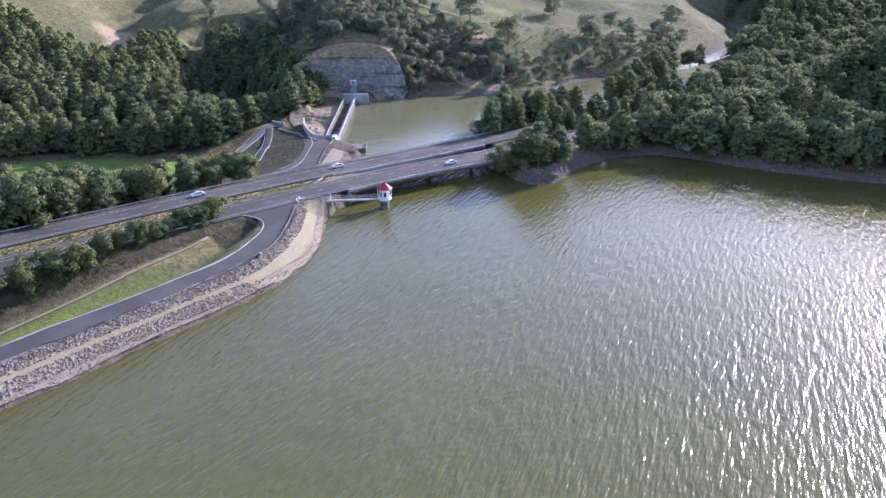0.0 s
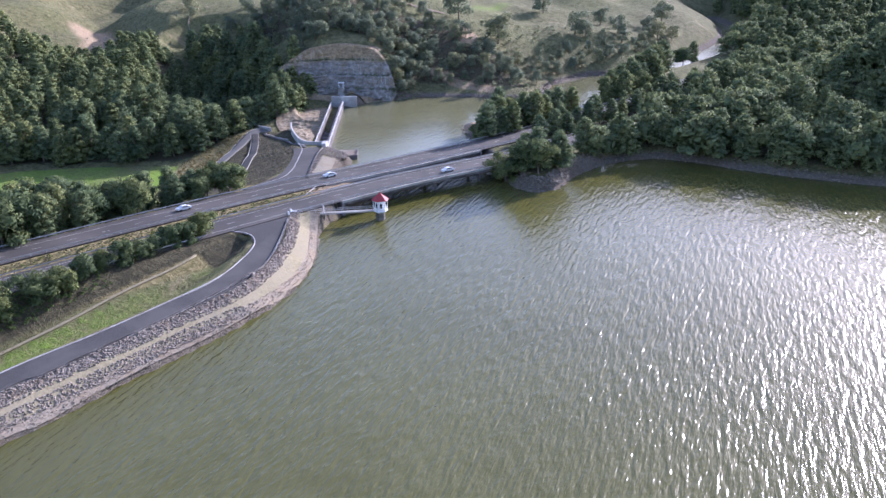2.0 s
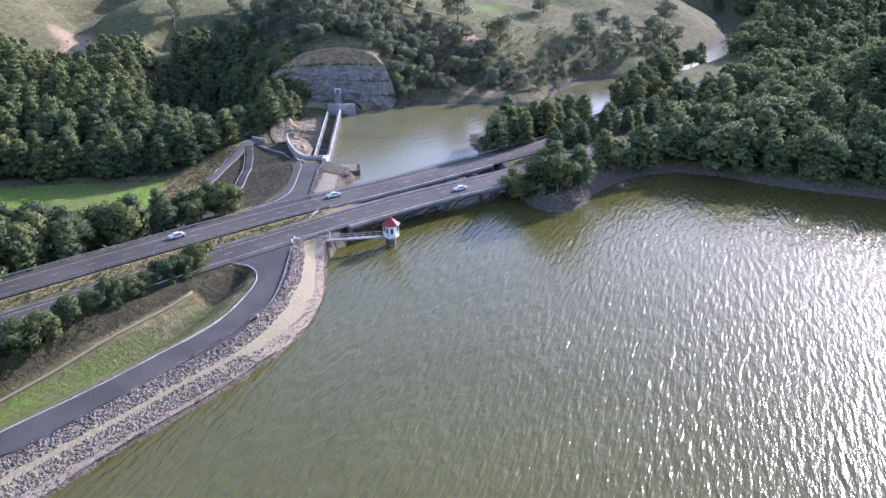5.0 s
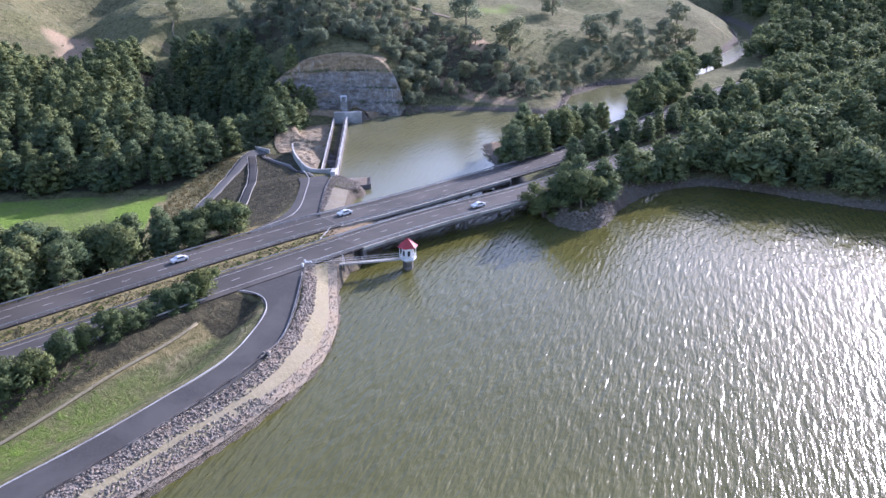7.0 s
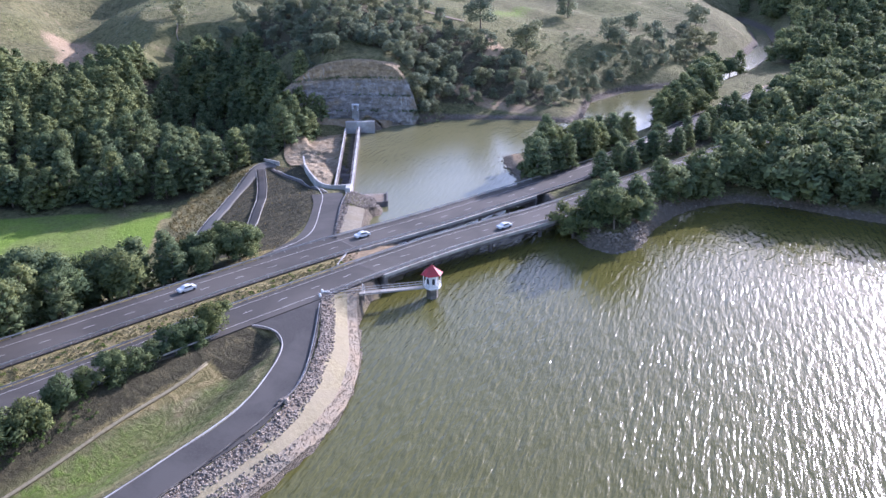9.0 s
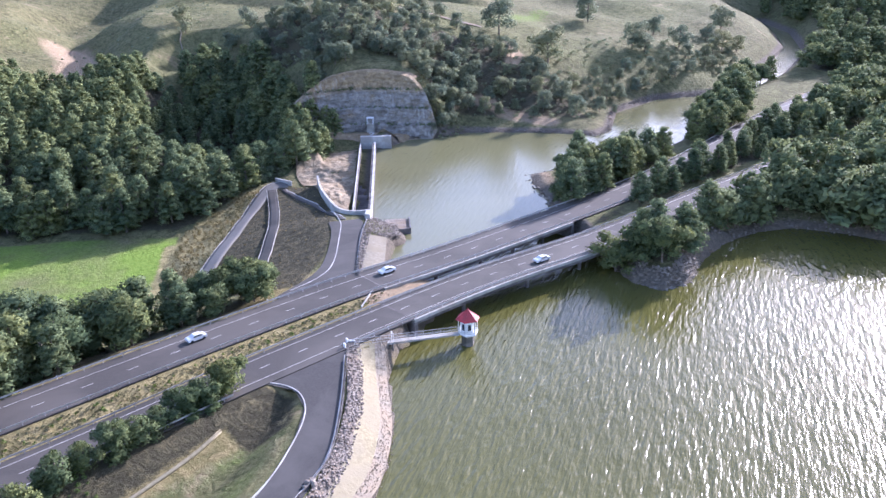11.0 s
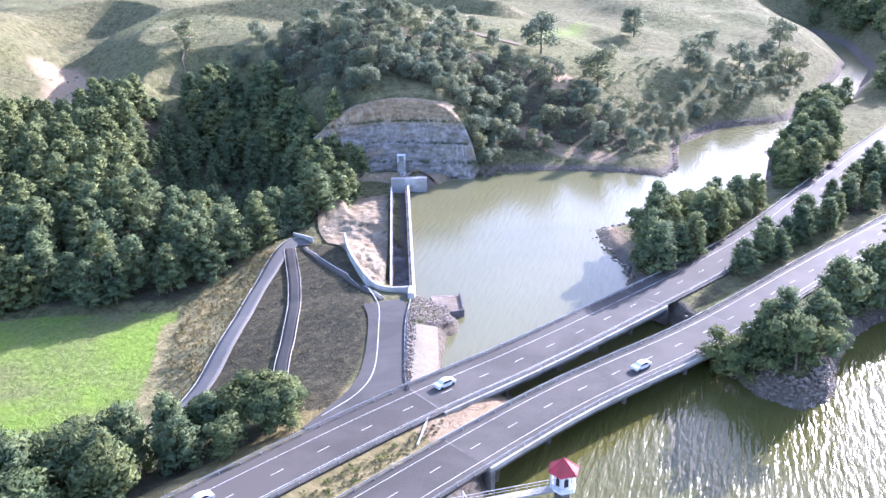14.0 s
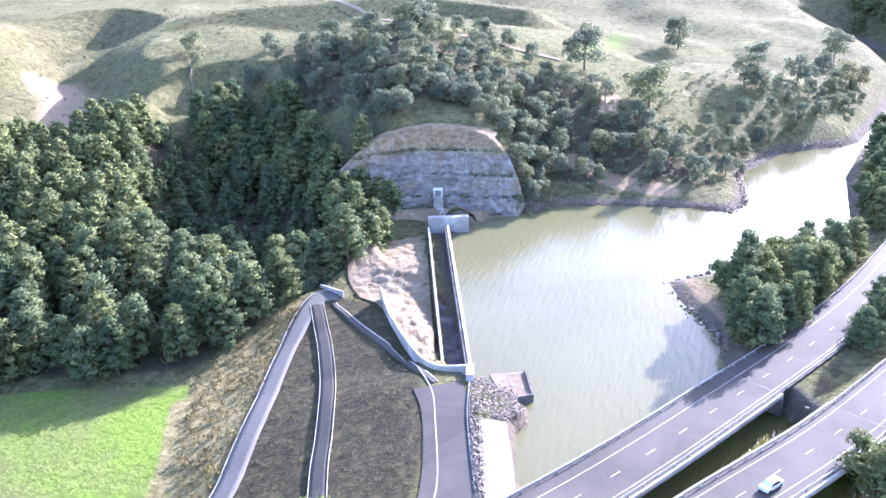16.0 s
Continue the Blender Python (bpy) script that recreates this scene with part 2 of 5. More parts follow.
M_ROCK = cut_rock()
M_WHITEROCK = mottled("pale_bedrock", (0.15, 0.112, 0.068), (0.36, 0.29, 0.19), 0.55, 0.9, (0.24, 0.175, 0.10), 0.14, 1.0, 0.6, 0.2)
M_BANKROCK = mottled("dark_bank_rock", (0.13, 0.11, 0.09), (0.30, 0.26, 0.21), 0.6, 0.9, (0.20, 0.15, 0.10), 0.12, 1.0, 0.5, 0.2)
M_STEEL = mottled("galvanised_steel", (0.36, 0.355, 0.34), (0.50, 0.49, 0.475), 2.0, 0.6, None, 0.1, 0.1, 0.01, 0.5, 0.6)
M_WHITE = mottled("white_render", (0.70, 0.70, 0.69), (0.82, 0.82, 0.81), 1.5, 0.7, (0.62, 0.61, 0.58), 0.5, 0.15, 0.02)
M_RED = mottled("red_roof_paint", (0.36, 0.035, 0.04), (0.50, 0.06, 0.065), 2.5, 0.6, (0.30, 0.05, 0.05), 0.6, 0.3, 0.03)
M_DARK = mottled("dark_opening", (0.015, 0.015, 0.017), (0.03, 0.03, 0.033), 2.0, 0.6)
M_SHAFT = mottled("weathered_shaft", (0.15, 0.13, 0.11), (0.30, 0.27, 0.23), 1.2, 0.9, (0.10, 0.09, 0.07), 0.4, 0.4, 0.05)
M_CARPAINT = mottled("white_car_paint", (0.62, 0.61, 0.59), (0.68, 0.67, 0.65), 1.0, 0.25, None, 0.1, 0.0, 0.01, 0.5)
M_GLASS = mottled("dark_car_glass", (0.02, 0.022, 0.025), (0.03, 0.032, 0.035), 1.0, 0.08, None, 0.1, 0.0, 0.01, 0.6)
M_RUBBER = mottled("tyre_rubber", (0.02, 0.02, 0.02), (0.03, 0.03, 0.03), 5.0, 0.9)
M_BARK = mottled("bark", (0.10, 0.08, 0.06), (0.24, 0.20, 0.16), 2.0, 0.9, None, 0.1, 0.6, 0.05, 0.2)
M_PINE = foliage("pine_foliage", (0.096, 0.126, 0.066), (0.232, 0.276, 0.132))
M_GUM = foliage("gum_foliage", (0.132, 0.156, 0.104), (0.285, 0.315, 0.200))
M_BUSH = foliage("bush_foliage", (0.075, 0.102, 0.050), (0.190, 0.228, 0.100))


# ---- plan ----
def smooth(pts, step=3.0):
    """A Catmull-Rom curve through plan points, resampled at even steps."""
    p = [np.array(q, float) for q in pts]
    p = [2 * p[0] - p[1]] + p + [2 * p[-1] - p[-2]]
    fine = []
    for a, b, c, d in zip(p, p[1:], p[2:], p[3:]):
        for t in np.linspace(0, 1, 24, endpoint=False):
            fine.append(0.5 * (2 * b + (c - a) * t + (2 * a - 5 * b + 4 * c - d) * t * t + (3 * b - a - 3 * c + d) * t ** 3))
    fine.append(p[-2])
    fine = np.array(fine)
    s = np.concatenate([[0], np.cumsum(np.linalg.norm(np.diff(fine, axis=0), axis=1))])
    k = np.linspace(0, s[-1], max(2, int(round(s[-1] / step)) + 1))
    return np.stack([np.interp(k, s, fine[:, i]) for i in range(fine.shape[1])], 1)


def beside(line, off):
    """A line offset to its left by off metres (minus: right)."""
    t = np.gradient(line[:, :2], axis=0)
    t /= np.linalg.norm(t, axis=1)[:, None]
    out = line.copy()
    out[:, 0] -= t[:, 1] * off
    out[:, 1] += t[:, 0] * off
    return out


def to_line(x, y, pts):
    """Distance to an open line."""
    d = np.full(x.shape, 1e9)
    for (ax, ay), (bx, by) in zip(pts[:-1], pts[1:]):
        vx, vy = bx - ax, by - ay
        t = np.clip(((x - ax) * vx + (y - ay) * vy) / (vx * vx + vy * vy + 1e-9), 0, 1)
        d = np.minimum(d, np.hypot(x - ax - t * vx, y - ay - t * vy))
    return d


def inside(x, y, poly):
    c = np.zeros(x.shape, bool)
    for (ax, ay), (bx, by) in zip(poly, poly[1:] + poly[:1]):
        if ay != by:
            c ^= ((ay > y) != (by > y)) & (x < (bx - ax) * (y - ay) / (by - ay) + ax)
    return c


def to_poly(x, y, poly):
    """Distance to an area, minus inside it."""
    d = to_line(x, y, poly + poly[:1])
    return np.where(inside(x, y, poly), -d, d)


ROAD_Z = 5.0
CURVE_A = [(-300, -5), (-200, 115), (-125, 206), (-98, 240), (-60, 284.5), (-26, 317), (8, 355), (48, 398), (85, 440), (125, 490), (190, 560)]
CURVE_B = [(-315, 5), (-220, 120), (-136, 223), (-93, 273.5), (-65, 302), (-46, 322.5), (-19, 353), (1, 379), (23, 413), (53, 459), (80, 498), (110, 539), (160, 600), (260, 700)]
LINE_A, LINE_B = smooth(CURVE_A), smooth(CURVE_B)
AXIS_A, AXIS_B = smooth(CURVE_A, 14), smooth(CURVE_B, 14)
CREST = smooth([(-215, -60), (-150, 68), (-110, 147.5), (-98, 170), (-91, 183.5), (-83.5, 198), (-80.7, 212), (-81, 227), (-83.5, 241), (-86, 251)])
TOP_ROAD = smooth([(-99, 272), (-93, 287), (-92.5, 300), (-95, 318), (-98, 327)])
DAM_SHORE = [(-230, -110), (-146, 52), (-103, 135), (-97, 145), (-92, 156), (-86, 168), (-78, 183), (-72, 197), (-69, 208), (-68, 218), (-69, 231), (-72, 244), (-74, 254)]
WATER = [(-420, -900), (-300, -240)] + DAM_SHORE + [
    (-72, 262), (-69, 270), (-66, 280), (-62, 290), (-68, 296), (-78, 298), (-82, 301), (-84, 318), (-80, 323), (-83, 330), (-92, 333),
    (-106, 421), (-99, 430), (-96, 437), (-83, 441), (-72, 449), (-58, 450), (-42, 450), (-29, 448), (-20, 445), (-13, 455), (-8, 487),
    (13, 515), (37, 525), (45, 531), (70, 578), (95, 630), (110, 670), (119, 729), (112, 790), (124, 790), (130, 735), (117, 650), (86, 578), (60, 538), (44, 523),
    (26, 484), (14, 440), (3, 424), (-18, 408), (-33, 397), (-46, 390), (-44, 377), (-39, 361), (-39, 350), (-38, 340), (-31, 329), (-26, 318),
    (-22, 308), (-19, 300), (-12, 295), (-5, 300), (0, 314), (9, 328), (20, 337), (31, 341), (44, 337), (58, 329), (74, 321), (95, 314), (120, 308), (190, 285), (320, 230), (560, 60), (760, -300), (620, -900)]
VALLEY = [(-158, 345), (-152, 312), (-160, 285), (-215, 200), (-330, 60), (-430, 130), (-300, 280), (-215, 330)]
STRIPS = [(LINE_A[LINE_A[:, 1] < 268], 8.0, 0.58), (LINE_A[LINE_A[:, 1] > 322], 8.0, 0.5), (LINE_B[LINE_B[:, 1] < 284], 8.0, 0.40),
          (LINE_B[LINE_B[:, 1] > 336], 8.0, 0.5), (CREST, 4.6, 0.56), (TOP_ROAD, 6.0, 0.29)]
RAISES = [([(-97, 330, 4.6), (-107, 349, 3.2), (-115, 370, 0.8)], 2.5, 0.28),  # the bank behind the spillway's wing wall
          ([(-308, 600, 33), (-240, 640, 41), (-150, 665, 45), (-90, 640, 40)], 4, 0.52)]  # the ridge behind the wood
HILLS = [(-125, 560, 14, 90, 70), (-300, 640, 14, 140, 120), (215, 430, 56, 92, 95), (330, 620, 55, 190, 170), (340, 960, 62, 190, 150),
         (-60, 900, 30, 220, 160), (-420, 420, 30, 110, 170), (-138, 512, 11, 48, 42)]


CARVES = [  # line with heights, half width, side slope
    ([(-112, 424, -1.5), (-124, 416, -2.5), (-136, 408, -4.5), (-152, 398, -6.5), (-175, 378, -8), (-205, 345, -9)], 4.0, 1.4),
    ([(-96.0, 341, -2.0), (-108.3, 421, -2.0)], 2.6, 6.0),
    ([(-104, 345, 2.2), (-113, 384, 1.2), (-118, 412, -0.5)], 6.0, 1.3),
    ([(-137, 426, 3.0), (-128, 433, 3.0), (-114, 437.5, 2.5), (-100, 437.5, 2.0), (-86, 437, 1.0)], 6.0, 2.0),
    ([(-250, 455, 3.0), (-292, 540, 12.0), (-325, 640, 20.0)], 5.0, 0.50),
    ([(-156, 396, -8.0), (-174, 420, -9.5), (-184, 448, -8.0), (-195, 480, -1.0), (-214, 516, 13.0)], 15.0, 0.85),
]


def carved(h, x, y, line, half, slope, raised=False):
    d, zz = np.full(x.shape, 1e9), np.zeros(x.shape)
    for (ax, ay, az), (bx, by, bz) in zip(line[:-1], line[1:]):
        vx, vy = bx - ax, by - ay
        t = np.clip(((x - ax) * vx + (y - ay) * vy) / (vx * vx + vy * vy), 0, 1)
        q = np.hypot(x - ax - t * vx, y - ay - t * vy)
        zz = np.where(q < d, az + t * (bz - az), zz)
        d = np.minimum(d, q)
    fall = slope * np.maximum(d - half, 0)
    return np.maximum(h, zz - fall) if raised else np.minimum(h, zz + fall)


def relief(x, y):
    """Rills and hummocks of the hills."""
    z = np.zeros(x.shape)
    for k, (a, b, p, h) in enumerate([(0.027, 0.016, 0.3, 1.7), (-0.021, 0.035, 1.9, 1.4), (0.058, -0.031, 4.0, 0.8), (0.049, 0.071, 2.2, 0.6), (-0.115, 0.062, 5.1, 0.35), (0.09, 0.14, 0.8, 0.3)]):
        z = z + h * np.sin(a * x + b * y + p + 1.3 * np.sin(0.6 * b * x - 0.6 * a * y + k))
    return z - 1.2 * np.abs(np.sin(0.045 * x + 0.012 * y + 1.2 * np.sin(0.02 * y))) ** 6


def ground(x, y):
    """The height of the land at plan places."""
    x, y = np.asarray(x, float), np.asarray(y, float)
    shore = to_poly(x, y, WATER)
    out = np.maximum(shore, 0)
    dv = np.maximum(to_poly(x, y, VALLEY), 0)
    ease = np.clip((x + 185) / 60, 0, 1) * np.clip((y - 385) / 60, 0, 1)
    ease = ease * ease * (3 - 2 * ease)
    west = -9.5 + np.minimum(0.145 * dv, 30)
    right = (x + 136) * 0.78 - (y - 223) * 0.62
    west = np.where((right > 0) & (y < 290), -3.8, west)
    north = 24 * (1 - np.exp(-out / 42)) * np.clip((560 - x) / 500, 0, 1)
    steep = np.where((np.abs(x + 12) < 26) & (np.abs(y - 310) < 22), 1.5, 8.0)
    east = 4.5 * (1 - np.exp(-out / steep))
    # north bank lies beyond the upper pool; the peninsula and the wooded hill lie east of it
    split = np.clip((y - (470 + 0.75 * (x + 20))) / 60, 0, 1)
    land = np.where(x < -60, north, east + (north - east) * split)
    low = np.where(x > -75, land, west + (land - west) * ease)
    bumps = sum(a * np.exp(-((x - cx) / rx) ** 2 - ((y - cy) / ry) ** 2) for cx, cy, a, rx, ry in HILLS)
    roads = np.minimum(to_line(x, y, AXIS_A), to_line(x, y, AXIS_B))
    low = low + bumps * (1 - np.exp(-out / 40)) * np.clip((roads - 10) / 40, 0, 1)
    low = low + 11.5 * np.exp(-((x + 116) / 32) ** 4 - ((y - 458) / 44) ** 2) * (1 - np.exp(-np.maximum(y - 426, 0) / 3)) * (1 - np.exp(-out / 4))
    low = low + 6 * np.exp(-((x + 100) / 14) ** 2 - ((y - 456) / 14) ** 2)
    low = low + relief(x, y) * np.clip((roads - 12) / 40, 0, 1) * np.clip(shore / 40, 0, 1) * np.clip(dv / 60, 0, 1)
    built = np.full(x.shape, -99.0)
    for line, half, slope in STRIPS:
        built = np.maximum(built, ROAD_Z - 0.35 - slope * np.maximum(to_line(x, y, np.concatenate([line[:-1:4], line[-1:]])) - half, 0))
    h = np.maximum(low, built)
    for line, half, slope in RAISES:
        h = carved(h, x, y, line, half, slope, True)
    cap = ROAD_Z - 0.35 + 0.55 * np.maximum(roads - 9, 0)
    h = np.minimum(h, np.where(y > 270, cap, 99))
    wob = 5 * np.sin(0.06 * y + 0.03 * x) + 3 * np.sin(0.13 * x - 0.05 * y)
    for line, half, slope in CARVES:
        far = slope < 0.7 and half > 4.5
        h = carved(h, x + wob * far, y + 0.6 * wob * far, line, half, slope)
    bed = np.maximum(-0.45 * np.maximum(-shore, 0) - 0.1, -7)
    return np.where(shore < 0, np.minimum(bed, h), np.maximum(h, np.where((low > -0.5) & (shore < 22), 0.05, -99)))


def ground_at(x, y):
    return float(ground(np.array([x]), np.array([y]))[0])


# ---- mesh helpers ----
def mesh_of(name, verts, faces, mat, smooth_faces=False, normals=None):
    """A mesh from places and faces; faces may be a list, or arrays of quads and triangles."""
    me = bpy.data.meshes.new(name)
    v = np.ascontiguousarray(np.array(verts, dtype=np.float32))
    sets = [faces] if isinstance(faces, np.ndarray) else faces
    if len(sets) and isinstance(sets[0], np.ndarray):
        loops = np.concatenate([f.ravel() for f in sets]).astype(np.int32)
        size = np.concatenate([np.full(len(f), f.shape[1]) for f in sets]).astype(np.int32)
        me.vertices.add(len(v))
        me.vertices.foreach_set("co", v.ravel())
        me.loops.add(len(loops))
        me.loops.foreach_set("vertex_index", loops)
        me.polygons.add(len(size))
        me.polygons.foreach_set("loop_start", np.concatenate([[0], np.cumsum(size)[:-1]]).astype(np.int32))
        me.polygons.foreach_set("loop_total", size)
        me.update(calc_edges=True)
    else:
        me.from_pydata(v.tolist(), [], [tuple(int(i) for i in q) for q in faces])
    me.materials.append(mat)
    me.polygons.foreach_set("use_smooth", np.full(len(me.polygons), smooth_faces or normals is not None))
    me.update()
    if normals is not None:
        me.normals_split_custom_set_from_vertices(normals)
    return me


def thing(name, label, category, group="", at=(0, 0, 0)):
    e = new(name)
    e.location = at
    e.empty_display_size = 0.3
    return tagged(e, label, category, group)


def part_of(name, me, parent, label="", at=None):
    o = new(name, me)
    o.parent = parent
    if at is not None:
        o.matrix_basis = at
    if label:
        o["label"] = label
    return o


def structure(name, me, label, category, kind="structure"):
    return tagged(new(name, me), label, category, kind=kind)


def ribbon(line, left, right, z, mat, name, rows=2, drape=False, lift=0.0, thick=0.0):
    """A strip of paving or ground along a line, between two offsets to its left."""
    offs = np.linspace(left, right, rows)
    cols = [beside(line, o) for o in offs]
    verts, faces, n = [], [], len(line)
    for c in cols:
        zz = ground(c[:, 0], c[:, 1]) + lift if drape else np.full(n, z)
        verts += [(a, b, h) for (a, b), h in zip(c[:, :2], zz)]
    for r in range(rows - 1):
        for i in range(n - 1):
            faces.append((r * n + i, (r + 1) * n + i, (r + 1) * n + i + 1, r * n + i + 1))
    if thick:
        k = len(verts)
        verts += [(a, b, h - thick) for a, b, h in verts[:n]] + [(a, b, h - thick) for a, b, h in verts[(rows - 1) * n:rows * n]]
        top = (rows - 1) * n
        for i in range(n - 1):
            faces.append((i, i + 1, k + i + 1, k + i))
            faces.append((top + i + 1, top + i, k + n + i, k + n + i + 1))
            faces.append((k + i, k + i + 1, k + n + i + 1, k + n + i))
        faces += [(0, k, k + n, top), (n - 1, top + n - 1, k + 2 * n - 1, k + n - 1)]
    return mesh_of(name, verts, faces, mat, drape)


def box(bm, x0, x1, y0, y1, z0, z1):
    v = [bm.verts.new((x, y, z)) for z in (z0, z1) for x, y in ((x0, y0), (x1, y0), (x1, y1), (x0, y1))]
    for q in ((3, 2, 1, 0), (4, 5, 6, 7), (0, 1, 5, 4), (1, 2, 6, 5), (2, 3, 7, 6), (3, 0, 4, 7)):
        bm.faces.new([v[i] for i in q])


def finish(bm, name, mat, bevel=0.0, smooth_faces=False):
    if bevel:
        bmesh.ops.bevel(bm, geom=list(bm.edges), offset=bevel, segments=1, affect="EDGES")
    bmesh.ops.recalc_face_normals(bm, faces=list(bm.faces))
    me = bpy.data.meshes.new(name)
    bm.to_mesh(me)
    bm.free()
    me.materials.append(mat)
    if smooth_faces:
        me.polygons.foreach_set("use_smooth", [True] * len(me.polygons))
    return me


def beam(bm, a, b, w, h):
    """A square bar from a to b, w wide and h high."""
    a, b = Vector(a), Vector(b)
    d = (b - a).normalized()
    side = d.cross(Vector((0, 0, 1)))
    side = side.normalized() if side.length > 1e-4 else Vector((1, 0, 0))
    up = side.cross(d)
    v = [bm.verts.new(p + side * (sx * w / 2) + up * (sy * h / 2)) for p in (a, b) for sx, sy in ((-1, -1), (1, -1), (1, 1), (-1, 1))]
    for q in ((3, 2, 1, 0), (4, 5, 6, 7), (0, 1, 5, 4), (1, 2, 6, 5), (2, 3, 7, 6), (3, 0, 4, 7)):
        bm.faces.new([v[i] for i in q])


def prism(bm, cx, cy, r0, r1, z0, z1, sides=8, turn=0.0, cap=True):
    rings = []
    for r, z in ((r0, z0), (r1, z1)):
        rings.append([bm.verts.new((cx + r * math.cos(turn + 2 * math.pi * i / sides), cy + r * math.sin(turn + 2 * math.pi * i / sides), z)) for i in range(sides)])
    for i in range(sides):
        j = (i + 1) % sides
        bm.faces.new((rings[0][i], rings[0][j], rings[1][j], rings[1][i]))
    if cap:
        bm.faces.new(list(reversed(rings[0])))
        bm.faces.new(rings[1])


# ---- land and water ----
def axis(lo, hi, step, far_lo, far_hi):
    core = list(np.arange(lo, hi + 0.1, step))
    out, s = [], step
    p = hi
    while p < far_hi:
        s *= 1.18
        p += s
        out.append(p)
    back, s, p = [], step, lo
    while p > far_lo:
        s *= 1.18
        p -= s
        back.append(p)
    return np.array(back[::-1] + core + out)


def build_ground():
    gx, gy = axis(-330, 150, 2.0, -3500, 3500), axis(116, 800, 2.0, -2500, 4500)
    xx, yy = np.meshgrid(gx, gy)
    x, y = xx.ravel(), yy.ravel()
    h = ground(x, y)
    nx, ny = len(gx), len(gy)
    i = np.arange(nx * ny).reshape(ny, nx)
    faces = np.stack([i[:-1, :-1].ravel(), i[:-1, 1:].ravel(), i[1:, 1:].ravel(), i[1:, :-1].ravel()], 1)
    me = mesh_of("ground", np.stack([x, y, h], 1), faces, M_GROUND, True)

    def soft(d, w=4.0):
        return np.clip(0.5 - d / w, 0, 1)

    masks = {"wood": np.maximum.reduce([soft(to_poly(x, y, p) + 3, 6) for p in WOODS]),
             "stony": np.clip(1 - np.abs(to_poly(x, y, WATER) - 1) / 4.5, 0, 1),
             "lush": np.maximum.reduce([soft(to_poly(x, y, FIELD)), 0.5 * soft(to_poly(x, y, BASIN)), 0.5 * np.exp(-((x + 45 - 0.3 * (y - 615)) / 14) ** 2 - ((y - 600) / 75) ** 2)]),
             "verge": soft(np.minimum(to_line(x, y, AXIS_A), to_line(x, y, AXIS_B)) - 15) * np.clip((305 - y) / 12, 0, 1),
             # batter soil, also used as painted shade on the slope of the pit
             "batter": np.maximum(soft(to_poly(x, y, BATTER)), soft(to_poly(x, y, SHADED_SOIL))),
             "tawny": np.maximum.reduce([soft(to_poly(x, y, TAWNY)), 0.55 * soft(np.abs(to_line(x, y, CREST[::3]) - 6) - 2.5) * (to_poly(x, y, BASIN) < 0), soft(to_line(x, y, FIELD_TRACK) - 2.0)]),
             "bare": np.maximum.reduce([soft(to_line(x, y, line) - w, w * 1.6) for line, w in BARE])}
    for name, value in masks.items():
        me.attributes.new(name, "FLOAT", "POINT").data.foreach_set("value", value)
    structure("ground", me, "dry grassy hill ground with bare earth patches", "ground")


FIELD = [(-158, 346), (-152, 327), (-146, 306), (-152, 290), (-165, 268), (-230, 180), (-330, 90), (-420, 150), (-300, 275), (-215, 332), (-190, 340)]
FIELD_TRACK = [(-157, 338), (-151, 318), (-147, 300)]
BATTER = [(-100, 280), (-98, 300), (-100, 320), (-103, 337), (-109, 349), (-116, 370), (-127, 380), (-136, 378), (-139, 356), (-137, 330), (-136, 300), (-128, 286)]
TAWNY = [(-137, 300), (-138, 334), (-140, 358), (-139, 378), (-146, 374), (-157, 347), (-151, 326), (-145, 305)]
BASIN = [(-112, 153), (-93, 188), (-86, 204), (-85, 218), (-88, 230), (-98, 222), (-120, 184), (-160, 110), (-165, 60), (-140, 90)]
# dark brown slope; its soil colour also carries the shade lying in the pit
SHADED_SOIL = [(-101, 232), (-94, 235), (-88, 233), (-86, 224), (-93, 219.5), (-98, 223), (-108, 206), (-121, 184), (-150, 135), (-158, 150), (-125, 196)]
BARE = [([(-305, 560), (-283, 535), (-270, 500), (-258, 470), (-248, 455)], 11.0), ([(-60, 522), (-53, 512), (-56, 498)], 3.0), ([(-79, 276), (-75, 282), (-69, 288)], 4.0),
        ([(-68, 470), (-52, 462), (-38, 458)], 4.0), ([(-60, 395), (-45, 388), (-42, 376), (-40, 356)], 5.0), ([(60, 470), (80, 505)], 5.0)]
